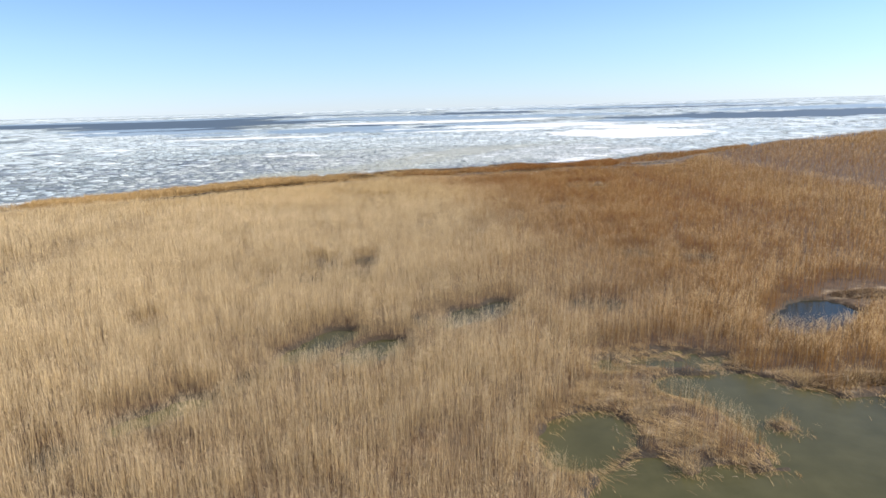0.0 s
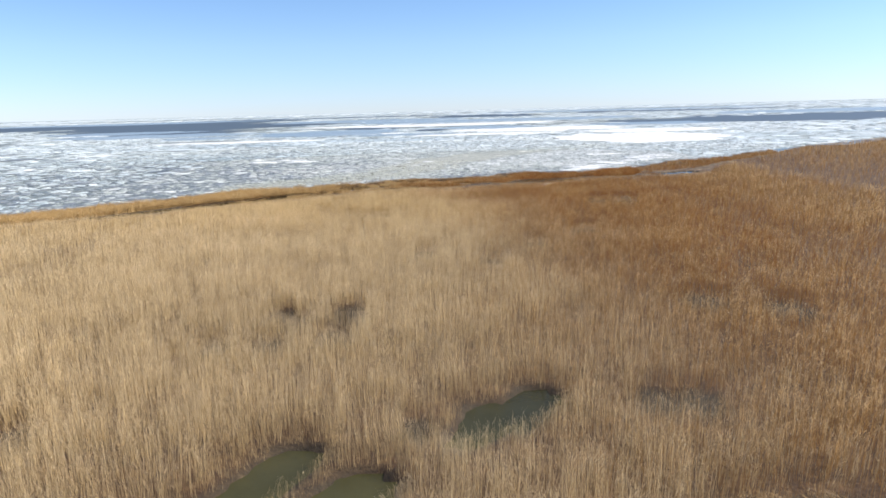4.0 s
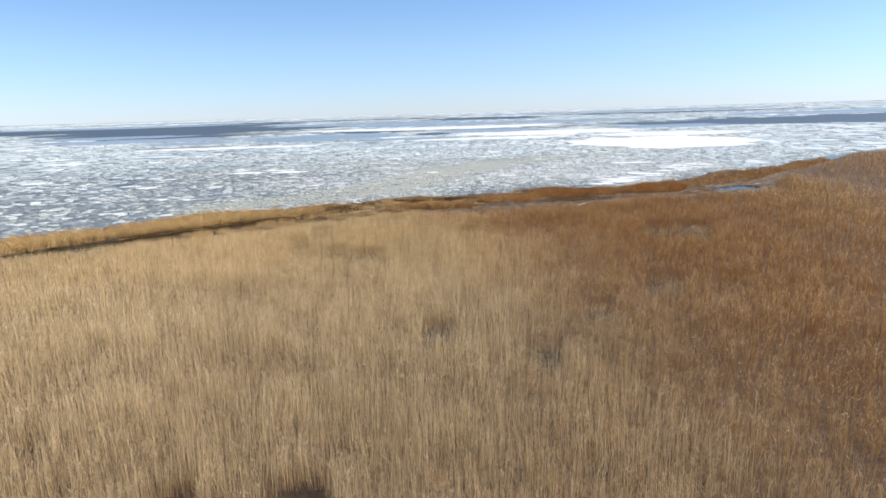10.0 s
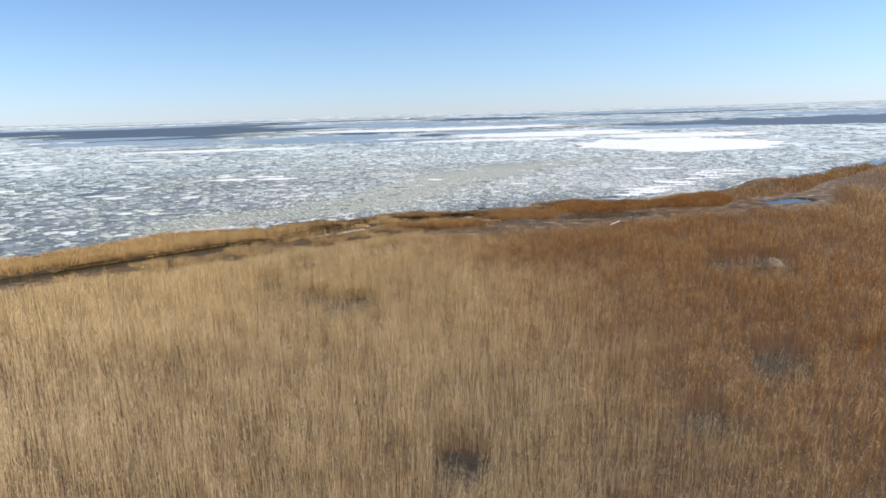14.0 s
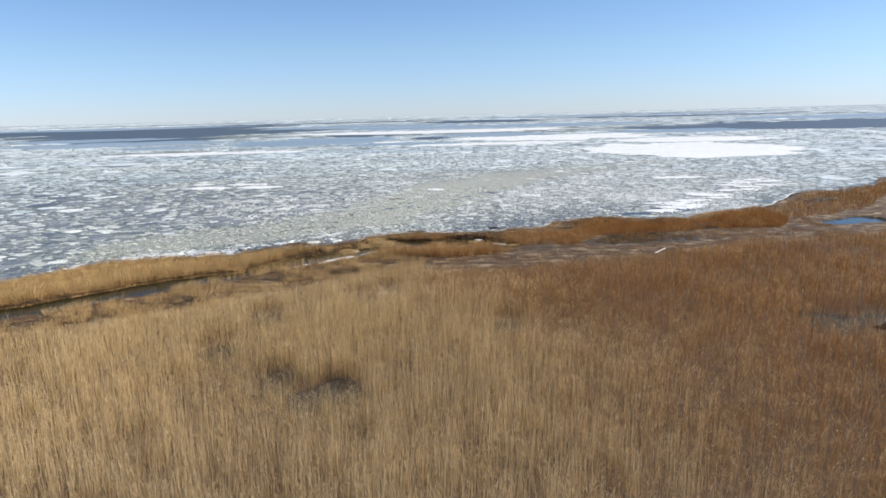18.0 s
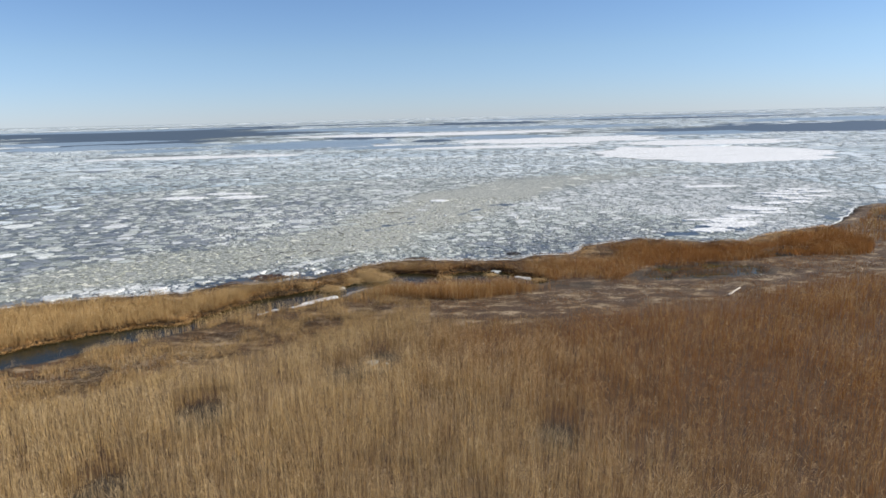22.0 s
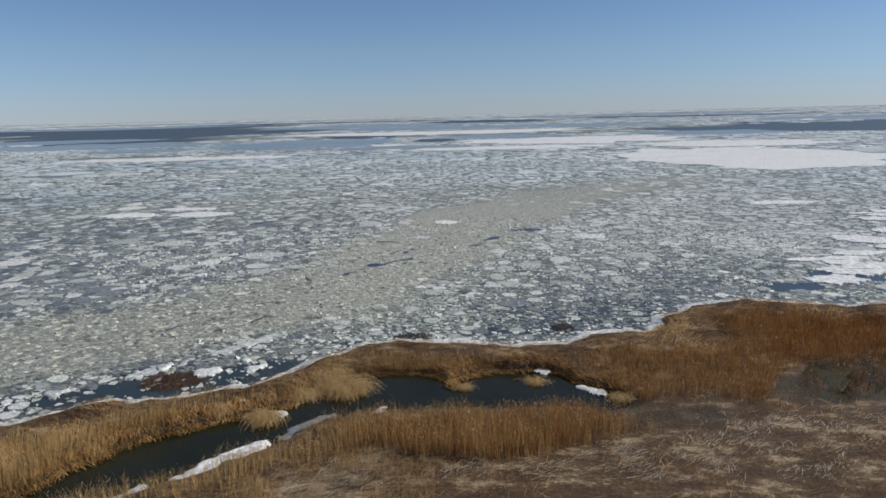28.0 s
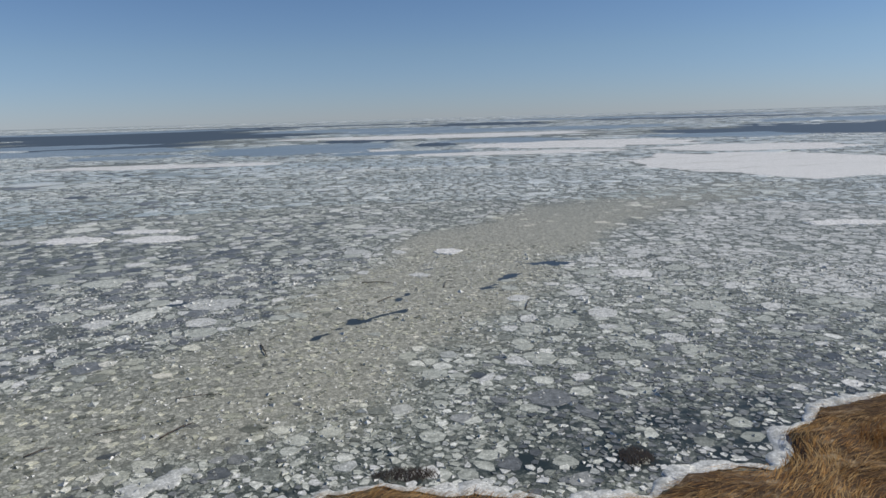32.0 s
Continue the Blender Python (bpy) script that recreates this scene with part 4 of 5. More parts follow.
def strip(x, y):
    d = smooth(0.35, -0.25, np.hypot((x + 2.9) / 6.9, (y - 154.0 - 0.5 * np.sin(x * 0.5)) / 1.9) - 1 + 0.5 * (fbm(x, y, 1.2, 40) - 0.5))
    tuft = smooth(-0.2, 0.2, capsules(x, y, [(-27, 142.6, 0.5), (-22.5, 145.6, 0.8), (-19.5, 148.2, 0.9), (-16, 149.2, 0.7), (-12.5, 151.8, 0.9), (-9, 153.0, 1.0)]) + 1.6 * (fbm(x, y, 1.3, 42) - 0.55))
    return np.maximum(d, 0.3 * tuft) * smooth(0.1, -0.3, wet(x, y))


def belt_height(x, y):
    return (0.66 + 0.62 * fbm(x, y, 2.2, 45) + 0.4 * (fbm(x, y, 0.8, 26) - 0.45)) * (1 - 0.2 * smooth(3, 8, x)) * (1 - 0.42 * smooth(-17, -11, x) * smooth(7, 3, x))


plant("reed_belt", "golden reeds on the bank between creek and sea", 800000, (-72, 6, 112, 170), 0, 400, lambda x, y: belt(x, y) * (x < 4), belt_height, (GOLD, PLUME, BRUSH), 111, 0.017, 0.03, rusty=lambda x, y: 0.05 + 0.5 * smooth(-14, 0, x), tilt=0.14, sway=1.2)
plant("reed_belt", "rust-brown reeds on the bank beside the icy sea", 160000, (3, 45, 155, 184), 0, 400, lambda x, y: belt(x, y) * (x >= 4), belt_height, (GOLD, PLUME, BRUSH), 112, 0.017, 0.015, rusty=lambda x, y: 0.72 + 0.2 * smooth(11, 17, x) + 0.5 * (fbm(x, y, 3.0, 43) - 0.5), tilt=0.13, sway=1.2)
plant("reed_belt", "golden reeds on the western bank of the sea", 60000, (-118, -71, 78, 128), 0, 700, belt, belt_height, (PALEGOLD, PLUME, GOLD), 115, 0.016, 0.03, rusty=lambda x, y: 0.15 + 0 * x, tilt=0.16)
plant("reed_belt", "brown reeds along the far bank of the bay", 60000, (40, 100, 160, 225), 0, 700, lambda x, y: belt(x, y) * (x >= 45) * (y > edge_y(x)), belt_height, (GOLD, PLUME, BRUSH), 113, 0.026, 0.02, rusty=lambda x, y: 0.75 + 0.5 * (fbm(x, y, 5.0, 43) - 0.5), tilt=0.14)
plant("reed_strip", "low golden reeds standing along the creek edge", 150000, (-30, 6, 140, 157), 0, 400, strip, lambda x, y: 0.78 + 0.6 * fbm(x, y, 2.0, 46), (GOLD, PLUME, BRUSH), 114, 0.019, 0.06, rusty=lambda x, y: 0.1 + 0.5 * smooth(-14, -5, x), tilt=0.12)


# ---------------------------------------------------------------- flattened reeds, litter, shore ice
def strands(name, label, x, y, z, ang, length, width, mat, seed, arch=0.1, category="reed litter"):
    """Fallen stalks: thin arched ribbons lying in the given directions, one mesh."""
    r = np.random.default_rng(seed)
    n = len(x)
    ux, uy = np.cos(ang), np.sin(ang)
    bend = r.normal(0, 0.07, n) * length
    rows = []
    for f, lift in ((-0.5, 0.0), (0.0, 1.0), (0.5, r.uniform(-0.2, 1.2, n))):
        off = bend * (0.25 - f * f)
        cx, cy, cz = x + ux * length * f - uy * off, y + uy * length * f + ux * off, z + arch * lift * length
        w = width * (1.0 if f < 0.4 else 0.4) / 2
        rows += [np.stack([cx - uy * w, cy + ux * w, cz], 1), np.stack([cx + uy * w, cy - ux * w, cz + w * 0.6], 1)]
    v = np.stack(rows, 1)
    t = np.array([[0, 1, 3], [0, 3, 2], [2, 3, 5], [2, 5, 4]])
    tris = (np.arange(n)[:, None, None] * 6 + t[None]).reshape(-1, 3)
    return thing(name, mesh_of(name, v.reshape(-1, 3), tris, [mat]), label, category, "stuff")


def pick_points(n, box, share, seed):
    r = np.random.default_rng(seed)
    x, y = scatter(n, *box, r)
    ok = r.random(n) < share(x, y)
    return x[ok], y[ok], r


def margin(x, y):
    s = shore_y(x) - y
    creek = np.array(CREEK)
    bank = smooth(0.0, 0.8, y - np.interp(x, creek[:, 0], creek[:, 1])) * smooth(-30, -24, x) * smooth(9, 6, x) * (1 - 0.8 * belt(x, y))
    bend = smooth(1.25, 0.95, np.hypot((x - 12.3) / 3.6, (y - 169.2) / 4.6))
    return smooth(0.0, 0.5, s) * np.maximum(np.maximum(smooth(6.0, 3.5, s), bend), bank) * smooth(0.4, 0.05, wet(x, y))


for count, mat, seed, share in ((210000, STRAW, 201, margin), (130000, PALEGOLD, 215, lambda x, y: margin(x, y) * smooth(0.44, 0.58, fbm(x * 0.6, y, 1.8, 25)))):
    x, y, r = pick_points(count, (-70, 45, 122, 184), share, seed)
    ang = 0.35 + 3.5 * (fbm(x, y, 4.0, 57) - 0.5) + r.normal(0, 0.2, len(x))
    strands("flattened_reeds", "golden reeds combed flat along the icy shore", x, y, np.maximum(ground_z(x, y), 0.02) + r.uniform(0.0, 0.16, len(x)), ang, r.uniform(0.4, 1.0, len(x)), r.uniform(0.012, 0.03, len(x)), mat, seed + 1)


def litter_share(x, y):
    v = litter_at(x, y) * smooth(3.5, 5.0, shore_y(x) - y) * smooth(0.35, -0.1, wet(x, y))
    return v * (0.25 + 0.75 * smooth(0.42, 0.58, fbm(x, y, 1.7, 58))) * (1 - 0.75 * mud_at(x, y))


x, y, r = pick_points(60000, (-45, 50, 118, 172), litter_share, 203)
strands("reed_litter", "bleached fallen reeds strewn over the trampled bank", x, y, ground_z(x, y) + r.uniform(0.0, 0.07, len(x)), 0.3 + 2.0 * (fbm(x, y, 2.0, 50) - 0.5) + r.normal(0, 0.6, len(x)), r.uniform(0.2, 0.6, len(x)), r.uniform(0.009, 0.02, len(x)), WRACK, 204, 0.03)
x, y, r = pick_points(200000, (-45, 30, 118, 165), lambda x, y: litter_share(x, y) * (1 - 0.9 * smooth(-12, -3, x)), 211)
strands("reed_litter", "golden straw lying over the bank of the creek", x, y, ground_z(x, y) + r.uniform(0.0, 0.14, len(x)), 0.5 + 2.4 * (fbm(x, y, 2.0, 54) - 0.5) + r.normal(0, 0.4, len(x)), r.uniform(0.3, 0.8, len(x)), r.uniform(0.011, 0.024, len(x)), PALEGOLD, 212, 0.06)
for mat, count, seed in ((PALEGOLD, 45000, 205), (WRACK, 35000, 207)):
    x, y, r = pick_points(count, (2, 32, 20, 42), lambda x, y: np.maximum(litter_at(x, y), smooth(-1.6, -0.2, wet(x, y))) * (0.97 * smooth(0.35, 0.0, wet(x, y)) + 0.13 * smooth(1.3, 0.3, wet(x, y))) * smooth(0.36, 0.5, fbm(x, y, 1.1, 68)), seed)
    strands("reed_litter", "tangled dead reeds lying in the shallow pond", x, y, np.maximum(ground_z(x, y), -0.01) + r.uniform(-0.02, 0.08, len(x)), 0.2 + 3 * fbm(x, y, 2.5, 59) + r.normal(0, 0.5, len(x)), r.uniform(0.2, 0.6, len(x)), r.uniform(0.006, 0.014, len(x)), mat, seed + 1, 0.09)

def overhang(x, y):
    creek = np.array(CREEK)
    far_side = smooth(0.0, 0.6, y - np.interp(x, creek[:, 0], creek[:, 1]))
    w = wet(x, y)
    return far_side * smooth(-1.5, -0.5, w) * smooth(0.6, 0.1, w)


x, y, r = pick_points(220000, (-45, 6, 130, 165), overhang, 213)
strands("flattened_reeds", "golden reeds drooping over the creek's edge", x, y, np.maximum(ground_z(x, y), 0.02) + r.uniform(0.02, 0.22, len(x)) * smooth(0.4, -0.9, wet(x, y)), -0.9 + 1.6 * (fbm(x, y, 1.6, 53) - 0.5) + r.normal(0, 0.25, len(x)), r.uniform(0.4, 1.0, len(x)), r.uniform(0.012, 0.025, len(x)), STRAW, 214, 0.06)
STREAKS = [[(-40, 128, 0.8), (-27, 136, 0.9), (-22.6, 138.9, 1.1), (-20.1, 142.3, 1.0), (-16.9, 144.7, 1.0), (-13.3, 147.2, 1.1), (-8.8, 151.3, 0.9)],
           [(-4, 151.6, 0.6), (0.3, 151.1, 0.9), (6.8, 151.2, 1.1), (12.2, 151.2, 0.9)], [(9.3, 154.2, 0.6), (13.6, 154.7, 0.9), (18.5, 153.8, 0.8), (25.1, 156.2, 0.7), (29.2, 158.3, 0.7), (40, 160, 0.8)]]


def bleached_share(x, y):
    v = np.max([capsules(x, y, c) for c in STREAKS], 0)
    return smooth(-1.2, 0.2, v + 2.4 * (fbm(x * 0.7, y, 1.6, 69, 4) - 0.5)) * smooth(0.0, -0.5, wet(x, y))


x, y, r = pick_points(380000, (-42, 42, 126, 164), lambda x, y: bleached_share(x, y) * (1 - 0.62 * smooth(-8, 0, x)) * (0.04 + 0.96 * smooth(0.45 - 0.15 * smooth(-8, -14, x), 0.52 - 0.15 * smooth(-8, -14, x), fbm(x * 0.6, y, 1.1, 60, 4))), 209)
strands("reed_litter", "pale bleached reeds lying flat along the field's edge", x, y, ground_z(x, y) + r.uniform(0.0, 0.12, len(x)), 0.45 + 2.0 * (fbm(x, y, 3.0, 56) - 0.5) + r.normal(0, 0.35, len(x)), r.uniform(0.2, 0.6, len(x)), r.uniform(0.009, 0.019, len(x)), PALE, 210, 0.03)

# ice foot along the waterline
xs = np.arange(-49, 63, 0.22)
ys = shore_y(xs)
tx, ty = np.gradient(xs), np.gradient(ys)
ln = np.hypot(tx, ty)
nx_, ny_ = -ty / ln, tx / ln
w = 0.10 + 0.45 * smooth(0.4, 0.8, vnoise(xs / 1.9, xs * 0, 63)) + 0.25 * vnoise(xs / 0.4, xs * 0, 64)
rows = []
for f, z in ((-0.5, 0.08), (0.0, 0.15), (0.55, 0.11), (0.95, 0.05), (1.15, -0.05)):
    zz = z * (0.4 + 1.2 * vnoise(xs / 0.3, xs * 0 + f * 3, 65)) if z > 0 else np.full(len(xs), z)
    rows.append(np.stack([xs + nx_ * w * f, ys + ny_ * w * f, zz], 1))
v = np.concatenate(rows)
n = len(xs)
i = np.concatenate([np.arange(n - 1) + k * n for k in range(4)])
tris = np.concatenate([np.stack([i, i + 1, i + n + 1], 1), np.stack([i, i + n + 1, i + n], 1)])
thing("shore_ice", mesh_of("shore_ice", v, tris, [WHITE]), "white rim of frozen spray along the waterline", "shore ice", "structure")

# short sedge between the litter
plant("sedge_tufts", "short golden sedge growing through the litter", 260000, (-42, 48, 120, 172), 0, 400,
      lambda x, y: litter_at(x, y) * smooth(0.42 + 0.06 * smooth(-10, 4, x), 0.57 + 0.06 * smooth(-10, 4, x), fbm(x, y, 2.2, 66)) * smooth(-0.8, -2.0, wet(x, y)) * smooth(4.0, 6.0, shore_y(x) - y), lambda x, y: 0.12 + (0.4 - 0.12 * smooth(-10, 4, x)) * fbm(x, y, 1.8, 67), (WRACK, PLUME, BRUSH), 121, 0.014, 0.0, lambda x, y: 0.45 + 0.25 * smooth(-8, 6, x), tilt=0.2)
plant("sedge_tufts", "short golden sedge on low islets in the pond", 60000, (4, 27, 21, 38), 0, 400,
      lambda x, y: smooth(0.4, -0.4, np.min([np.hypot(x - ax, y - ay) - r for ax, ay, r in ISLANDS], 0)) * smooth(0.3, 0.0, wet(x, y)) * smooth(0.35, 0.55, fbm(x, y, 0.9, 27)), lambda x, y: 0.25 + 0.5 * fbm(x, y, 1.2, 28), (PALEGOLD, PLUME, STALK), 124, 0.012, 0.02, lambda x, y: 0.5 + 0 * x, tilt=0.3)
plant("sedge_tufts", "golden tufts of sedge on the bank beside the creek", 150000, (-42, -5, 118, 153), 0, 400,
      lambda x, y: litter_at(x, y) * smooth(0.44, 0.56, fbm(x, y, 1.8, 29)) * smooth(-0.1, -0.6, wet(x, y)) * smooth(4.0, 6.0, shore_y(x) - y), lambda x, y: 0.2 + 0.75 * fbm(x, y, 1.5, 30), (GOLD, PLUME, PALEGOLD), 125, 0.014, 0.01, lambda x, y: 0.4 + 0 * x, tilt=0.22, sway=0.8)
plant("sedge_tufts", "sparse dark stalks standing in the shallow pool", 30000, (13, 40, 155, 172), 0, 400,
      lambda x, y: smooth(-0.4, 0.4, np.max([capsules(x, y, c) for c in SHALLOWS], 0)) * (0.3 + 0.7 * smooth(0.35, 0.6, fbm(x, y, 1.4, 62))), lambda x, y: 0.25 + 0.4 * fbm(x, y, 1.3, 67), (DARKREED, PLUME, RUST), 123, 0.018, 0.02, lambda x, y: 0.5 + 0 * x, tilt=0.2)


def tube(name, pts, r0, r1, mat, seed=0, sides=7):
    """A tapering, slightly crooked round stem through the points."""
    r = np.random.default_rng(seed)
    pts = np.array(pts, float)
    f = np.linspace(0, 1, 9)
    path = np.stack([np.interp(f, np.linspace(0, 1, len(pts)), pts[:, k]) for k in range(3)], 1)
    path[1:-1, :2] += r.normal(0, r0 * 0.5, (7, 2))
    d = np.gradient(path, axis=0)
    d /= np.linalg.norm(d, axis=1)[:, None]
    side = np.cross(d, (0, 0, 1.0))
    side /= np.linalg.norm(side, axis=1)[:, None] + 1e-9
    up = np.cross(side, d)
    a = np.arange(sides) * 2 * np.pi / sides
    rad = (r0 + (r1 - r0) * f)[:, None] * r.uniform(0.85, 1.12, (9, sides))
    v = path[:, None] + rad[..., None] * (np.cos(a)[None, :, None] * side[:, None] + np.sin(a)[None, :, None] * up[:, None])
    v = np.concatenate([v.reshape(-1, 3), path[:1], path[-1:]])
    i, j = np.meshgrid(np.arange(8), np.arange(sides), indexing="ij")
    p, q = (i * sides + j).ravel(), (i * sides + (j + 1) % sides).ravel()
    k = np.arange(sides)
    n = 9 * sides
    caps = np.concatenate([np.stack([np.full(sides, n), (k + 1) % sides, k], 1), np.stack([np.full(sides, n + 1), n - sides + k, n - sides + (k + 1) % sides], 1)])
    tris = np.concatenate([np.stack([p, q, q + sides], 1), np.stack([p, q + sides, p + sides], 1), caps])
    me = mesh_of(name, v, tris, [mat])
    me.polygons.foreach_set("use_smooth", np.ones(len(tris), bool))
    return me


def gz(x, y):
    return float(ground_z(np.array([x]), np.array([y]))[0])


thing("driftwood_log", tube("driftwood_log", [(19.9, 150.5, gz(19.9, 150.5) + 0.10), (20.7, 151.2, gz(20.7, 151.2) + 0.24), (21.6, 152.1, gz(21.6, 152.1) + 0.30)], 0.085, 0.06, BARK, 1),
      "pale barkless log lying on the edge of the reeds", "log")
for k, (ax, ay, bx, by, rr) in enumerate([(-18.0, 188.8, -16.9, 186.3, 0.06), (-19.5, 174.2, -18.4, 176.0, 0.05), (-23.2, 174.9, -21.2, 175.4, 0.03), (-25.6, 172.6, -24.6, 173.6, 0.04),
                                          (-20.6, 179.3, -18.2, 179.9, 0.03), (-10.4, 199.5, -9.0, 201.5, 0.04), (-4.5, 204, -4.2, 207, 0.04), (-12.6, 207, -9.6, 206.5, 0.05), (2.3, 196.0, 2.9, 199.0, 0.04)]):
    branch = new("branch")
    branch.location = (ax, ay, 0.05)
    tagged(branch, "dark wet branch frozen into silty slush ice", "branch", "branches frozen in the ice")
    stem = new("stem", tube("stem", [(0, 0, 0.02), ((bx - ax) * 0.5, (by - ay) * 0.5, 0.09), (bx - ax, by - ay, 0.02)], rr, rr * 0.5, WETWOOD, 20 + k))
    stem.parent = branch
    twig = new("twig", tube("twig", [((bx - ax) * 0.5, (by - ay) * 0.5, 0.09), ((bx - ax) * 0.55 + 0.3, (by - ay) * 0.75, 0.16)], rr * 0.5, rr * 0.25, WETWOOD, 40 + k))
    twig.parent = branch


def slab(name, label, chain, z, mat, category, seed, thick=0.08, fringe=0.5):
    """A flat piece with an uneven outline round a chain of (x, y, radius)."""
    xs, ys = [c[0] for c in chain], [c[1] for c in chain]
    pad = max(c[2] for c in chain) + 0.6
    st = 0.12
    gx, gy, tris = grid(np.arange(min(xs) - pad, max(xs) + pad, st), np.arange(min(ys) - pad, max(ys) + pad, st))
    f = capsules(gx, gy, chain) + 1.6 * fringe * (fbm(gx, gy, 0.8, seed, 4) - 0.55)
    top = z + thick * smooth(-0.08, 0.1, f) - 0.2 * smooth(0.0, -0.15, f) + 0.02 * fbm(gx, gy, 0.3, seed + 3)
    keep = (f[tris] > -0.16).all(1)
    used, inv = np.unique(tris[keep], return_inverse=True)
    me = mesh_of(name, np.stack([gx, gy, top], 1)[used], inv.reshape(-1, 3), [mat])
    return thing(name, me, label, category)


slab("creek_ice", "white strip of old ice along the creek bank", [(-15.9, 151.1, 0.35), (-14.7, 152.4, 0.8), (-13.6, 153.8, 0.5)], 0.13, SNOW, "ice", 301, 0.05, 0.5)
slab("creek_ice", "narrow white rim of ice under the creek bank", [(-17.2, 150.3, 0.12), (-16.1, 150.9, 0.2)], 0.13, SNOW, "ice", 311, 0.05, 0.5)
slab("creek_ice", "grey remnant of ice among the creekside reeds", [(-18.6, 148.8, 0.2), (-17.9, 150.0, 0.3)], 0.2, WHITE, "ice", 312, 0.05, 0.9)
slab("creek_ice", "thin grey ice spanning the narrow creek", [(-12.9, 154.5, 0.35), (-11.8, 155.8, 0.6), (-10.5, 157.1, 0.35)], -0.035, THIN, "ice", 302, 0.04, 0.9)
slab("creek_ice", "small white remnant of ice by the bank", [(-8.6, 157.0, 0.15), (-7.7, 157.9, 0.25)], 0.1, WHITE, "ice", 303, 0.04, 0.9)
slab("creek_ice", "small white remnant of ice in the creek", [(-13.8, 157.3, 0.3), (-13.2, 157.3, 0.25)], 0.03, WHITE, "ice", 313, 0.06, 0.5)
slab("creek_ice", "small white remnant of ice in the pool", [(3.5, 160.1, 0.2), (4.2, 159.3, 0.38)], 0.0, WHITE, "ice", 304, 0.05, 0.7)
slab("creek_ice", "small white remnant of ice in the pool", [(1.3, 162.8, 0.3), (1.9, 162.6, 0.3)], 0.05, WHITE, "ice", 305, 0.05, 0.9)
slab("creek_ice", "small white remnant of ice beside the creek", [(-16.2, 158.9, 0.35), (-15.4, 158.4, 0.25)], 0.3, WHITE, "ice", 306, 0.08, 0.9)
slab("snow_patch", "grey old snow in a hollow of the reeds", [(-8.5, 137.2, 0.2), (-7.8, 137.5, 0.25)], gz(-8, 137.3) + 0.02, FLOE, "snow", 307, 0.04, 1.6)
slab("ice_slab", "long pale slab of ice stranded near the shore", [(-20.0, 167.3, 0.5), (-17.2, 170.6, 0.7)], 0.03, WHITE, "ice slab", 308, 0.03, 1.3)
for k, (ax, ay, rr) in enumerate([(-19.4, 163.6, 0.7), (-16.6, 164.2, 0.5), (-24.0, 163.2, 0.55), (-27.5, 160.8, 0.5), (-31, 158.8, 0.8), (-35.5, 158.2, 1.1), (-39.5, 156.4, 1.2), (-44, 151.6, 1.0), (-22.6, 164.6, 0.35), (-17.6, 165.8, 0.3)]):
    slab("ice_block", "thick white block of ice stranded off the bank", [(ax, ay, rr), (ax + rr * 0.6, ay + 0.3, rr * 0.6)], 0.05, WHITE, "ice block", 320 + k, 0.10, 0.9)

# heaps and mats of dead reed
def heap(name, label, ax, ay, rx, ry, high, n, mat, seed, turn, category="reed heap", base=None):
    r = np.random.default_rng(seed)
    q, a = np.sqrt(r.random(n)), r.uniform(0, 2 * np.pi, n)
    x, y = ax + rx * q * np.cos(a), ay + ry * q * np.sin(a)
    z = (np.maximum(ground_z(x, y), 0.0) if base is None else base) + high * (1 - q ** 2) * r.uniform(0.5, 1.0, n)
    ob = strands(name, label, x, y, z, turn + r.normal(0, 0.45, n), r.uniform(0.4, 1.0, n), r.uniform(0.014, 0.034, n), mat, seed + 1, 0.08, category)
    ob["kind"] = "thing"
    del ob["kind"]
    return ob


heap("reed_heap", "bleached heap of flattened reeds in the field", 29.0, 124.2, 1.2, 0.6, 1.1, 1200, PALE, 401, 0.3)
heap("reed_mat", "reddish mat of rotten reeds floating off the bank", -21.2, 162.6, 1.9, 1.4, 0.07, 700, REDMAT, 403, 1.1, "reed mat", 0.02)
heap("reed_tuft", "dark drowned reed tuft standing in the ice", 4.3, 171.0, 0.8, 0.8, 0.2, 220, WETWOOD, 405, 1.2, "reed tuft", 0.0)
heap("reed_tuft", "dark drowned reeds at the edge of the ice", -6.6, 170.0, 1.5, 0.4, 0.12, 260, WETWOOD, 407, 1.4, "reed tuft", 0.0)


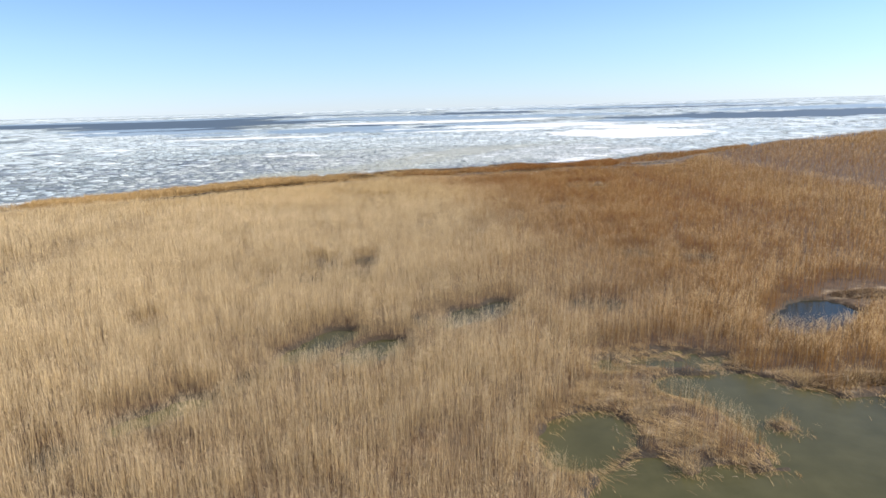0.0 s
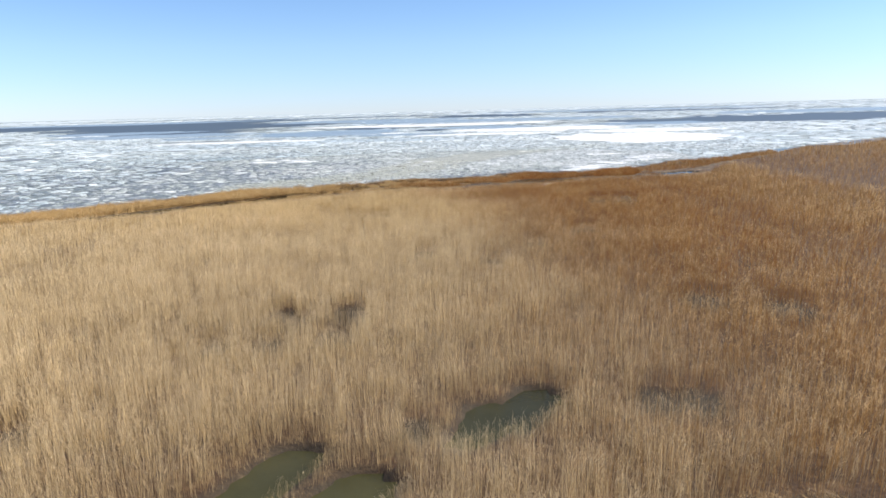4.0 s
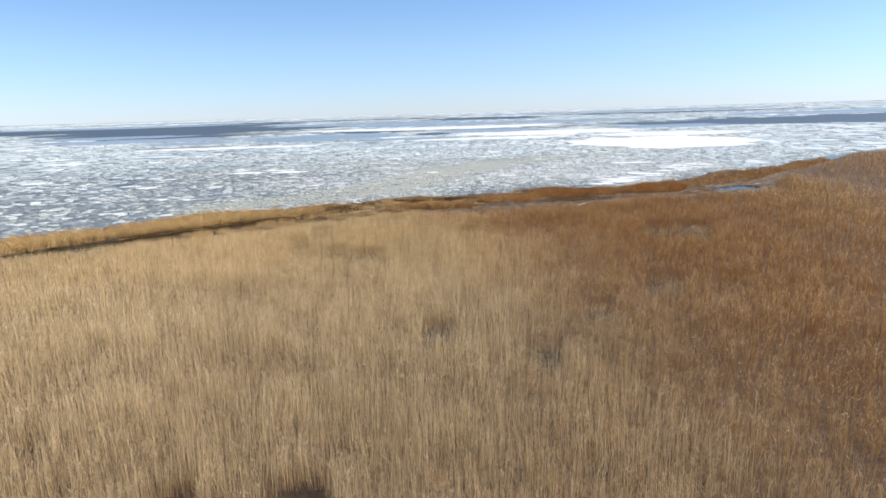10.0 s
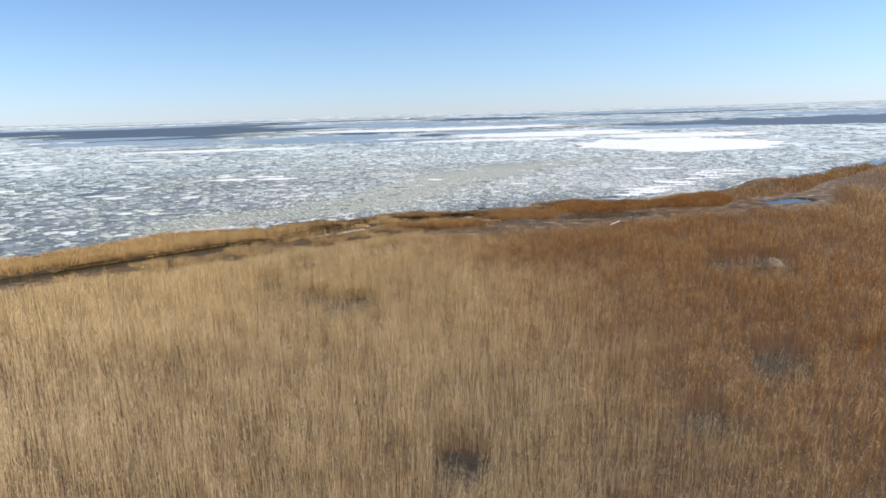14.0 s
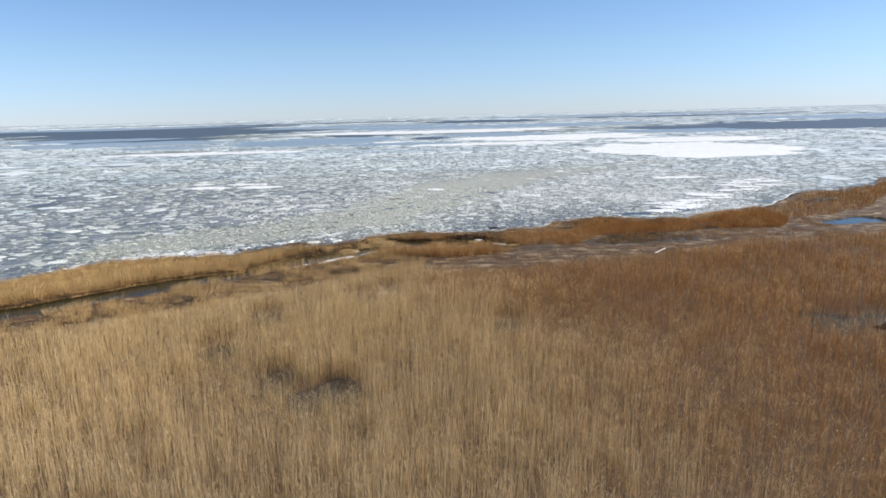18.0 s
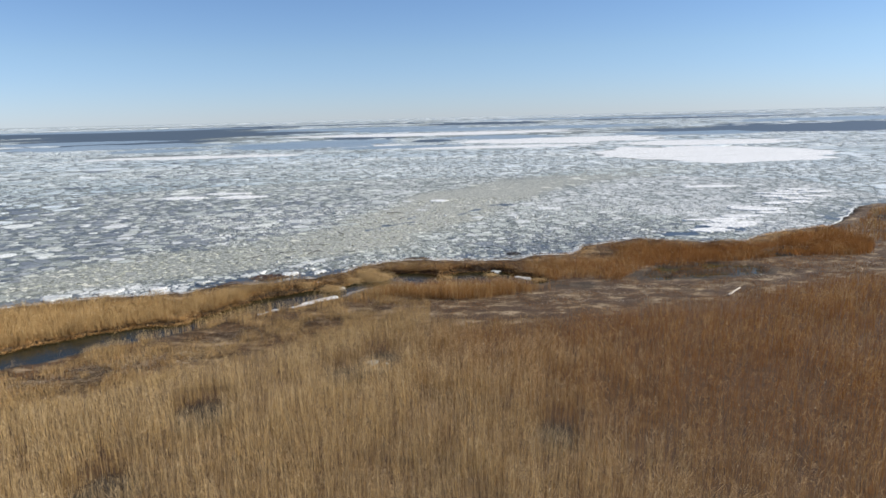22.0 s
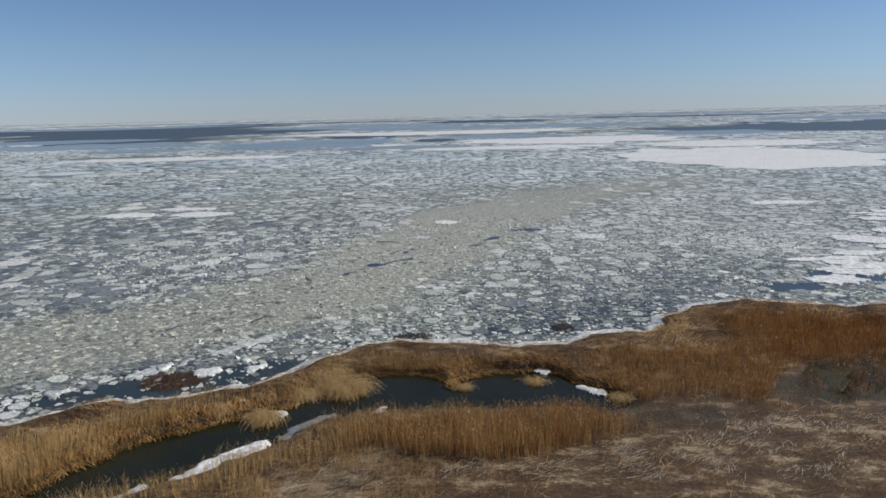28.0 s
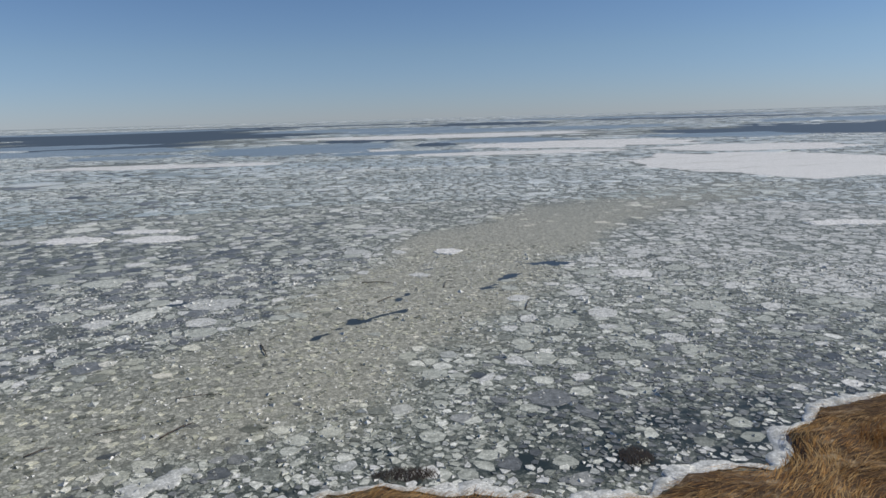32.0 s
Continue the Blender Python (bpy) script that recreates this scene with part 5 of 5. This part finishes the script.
def tussock(label, ax, ay, radius, high, n, mat, seed, fall):
    """Long dead blades that rise from one root, bend over and hang out towards fall."""
    r = np.random.default_rng(seed)
    a, q = fall + r.normal(0, 0.75, n), np.sqrt(r.random(n))
    bx, by = ax + 0.35 * radius * r.normal(0, 1, n), ay + 0.35 * radius * r.normal(0, 1, n)
    ux, uy = np.cos(a), np.sin(a)
    z = np.maximum(ground_z(bx, by), 0.0)
    top, w = high * r.uniform(0.55, 1.1, n), r.uniform(0.005, 0.012, n)
    rows = []
    for f, g, s_ in ((0.0, 0.0, 1.0), (0.35, 0.85, 1.0), (0.7, 0.9, 0.8), (1.0, 0.12, 0.3)):
        d = f * radius * (0.5 + 0.8 * q)
        c = np.stack([bx + ux * d, by + uy * d, z * (1 - 0.6 * f) + 0.02 + top * g * (1 - 0.35 * q * (f > 0.9))], 1)
        rows += [c - np.stack([-uy * w * s_, ux * w * s_, 0 * w], 1), c + np.stack([-uy * w * s_, ux * w * s_, 0 * w], 1)]
    t = np.concatenate([[[k, k + 1, k + 3], [k, k + 3, k + 2]] for k in (0, 2, 4)])
    tris = (np.arange(n)[:, None, None] * 8 + t[None]).reshape(-1, 3)
    return thing("reed_tussock", mesh_of("reed_tussock", np.stack(rows, 1).reshape(-1, 3), tris, [mat]), label, "reed tussock", group="tussocks along the creek")


for k, (ax, ay, radius, high, n) in enumerate([(-10.4, 161.0, 1.3, 0.5, 1500), (-11.4, 162.0, 1.2, 0.45, 700), (-14.0, 157.0, 0.9, 0.4, 700), (-12.6, 159.9, 0.9, 0.3, 400), (-3.4, 160.5, 0.55, 0.2, 200),
                                               (1.0, 161.2, 0.7, 0.2, 200), (5.1, 158.6, 0.7, 0.2, 240), (-16.6, 157.6, 0.7, 0.35, 300)]):
    tussock("pale drooping tussock of dead reeds by the water", ax, ay, radius, high, n, PALEGOLD, 430 + k, -1.5 + 0.5 * math.sin(2.3 * k))
heap("reed_heap", "pale dead reeds piled beside the blue pool", 33.5, 51.3, 3.0, 1.2, 0.4, 1600, WRACK, 415, 0.4)
heap("reed_heap", "pale dead reeds along the pond edge", 23.0, 35.0, 3.4, 0.9, 0.25, 1600, WRACK, 417, 0.2)
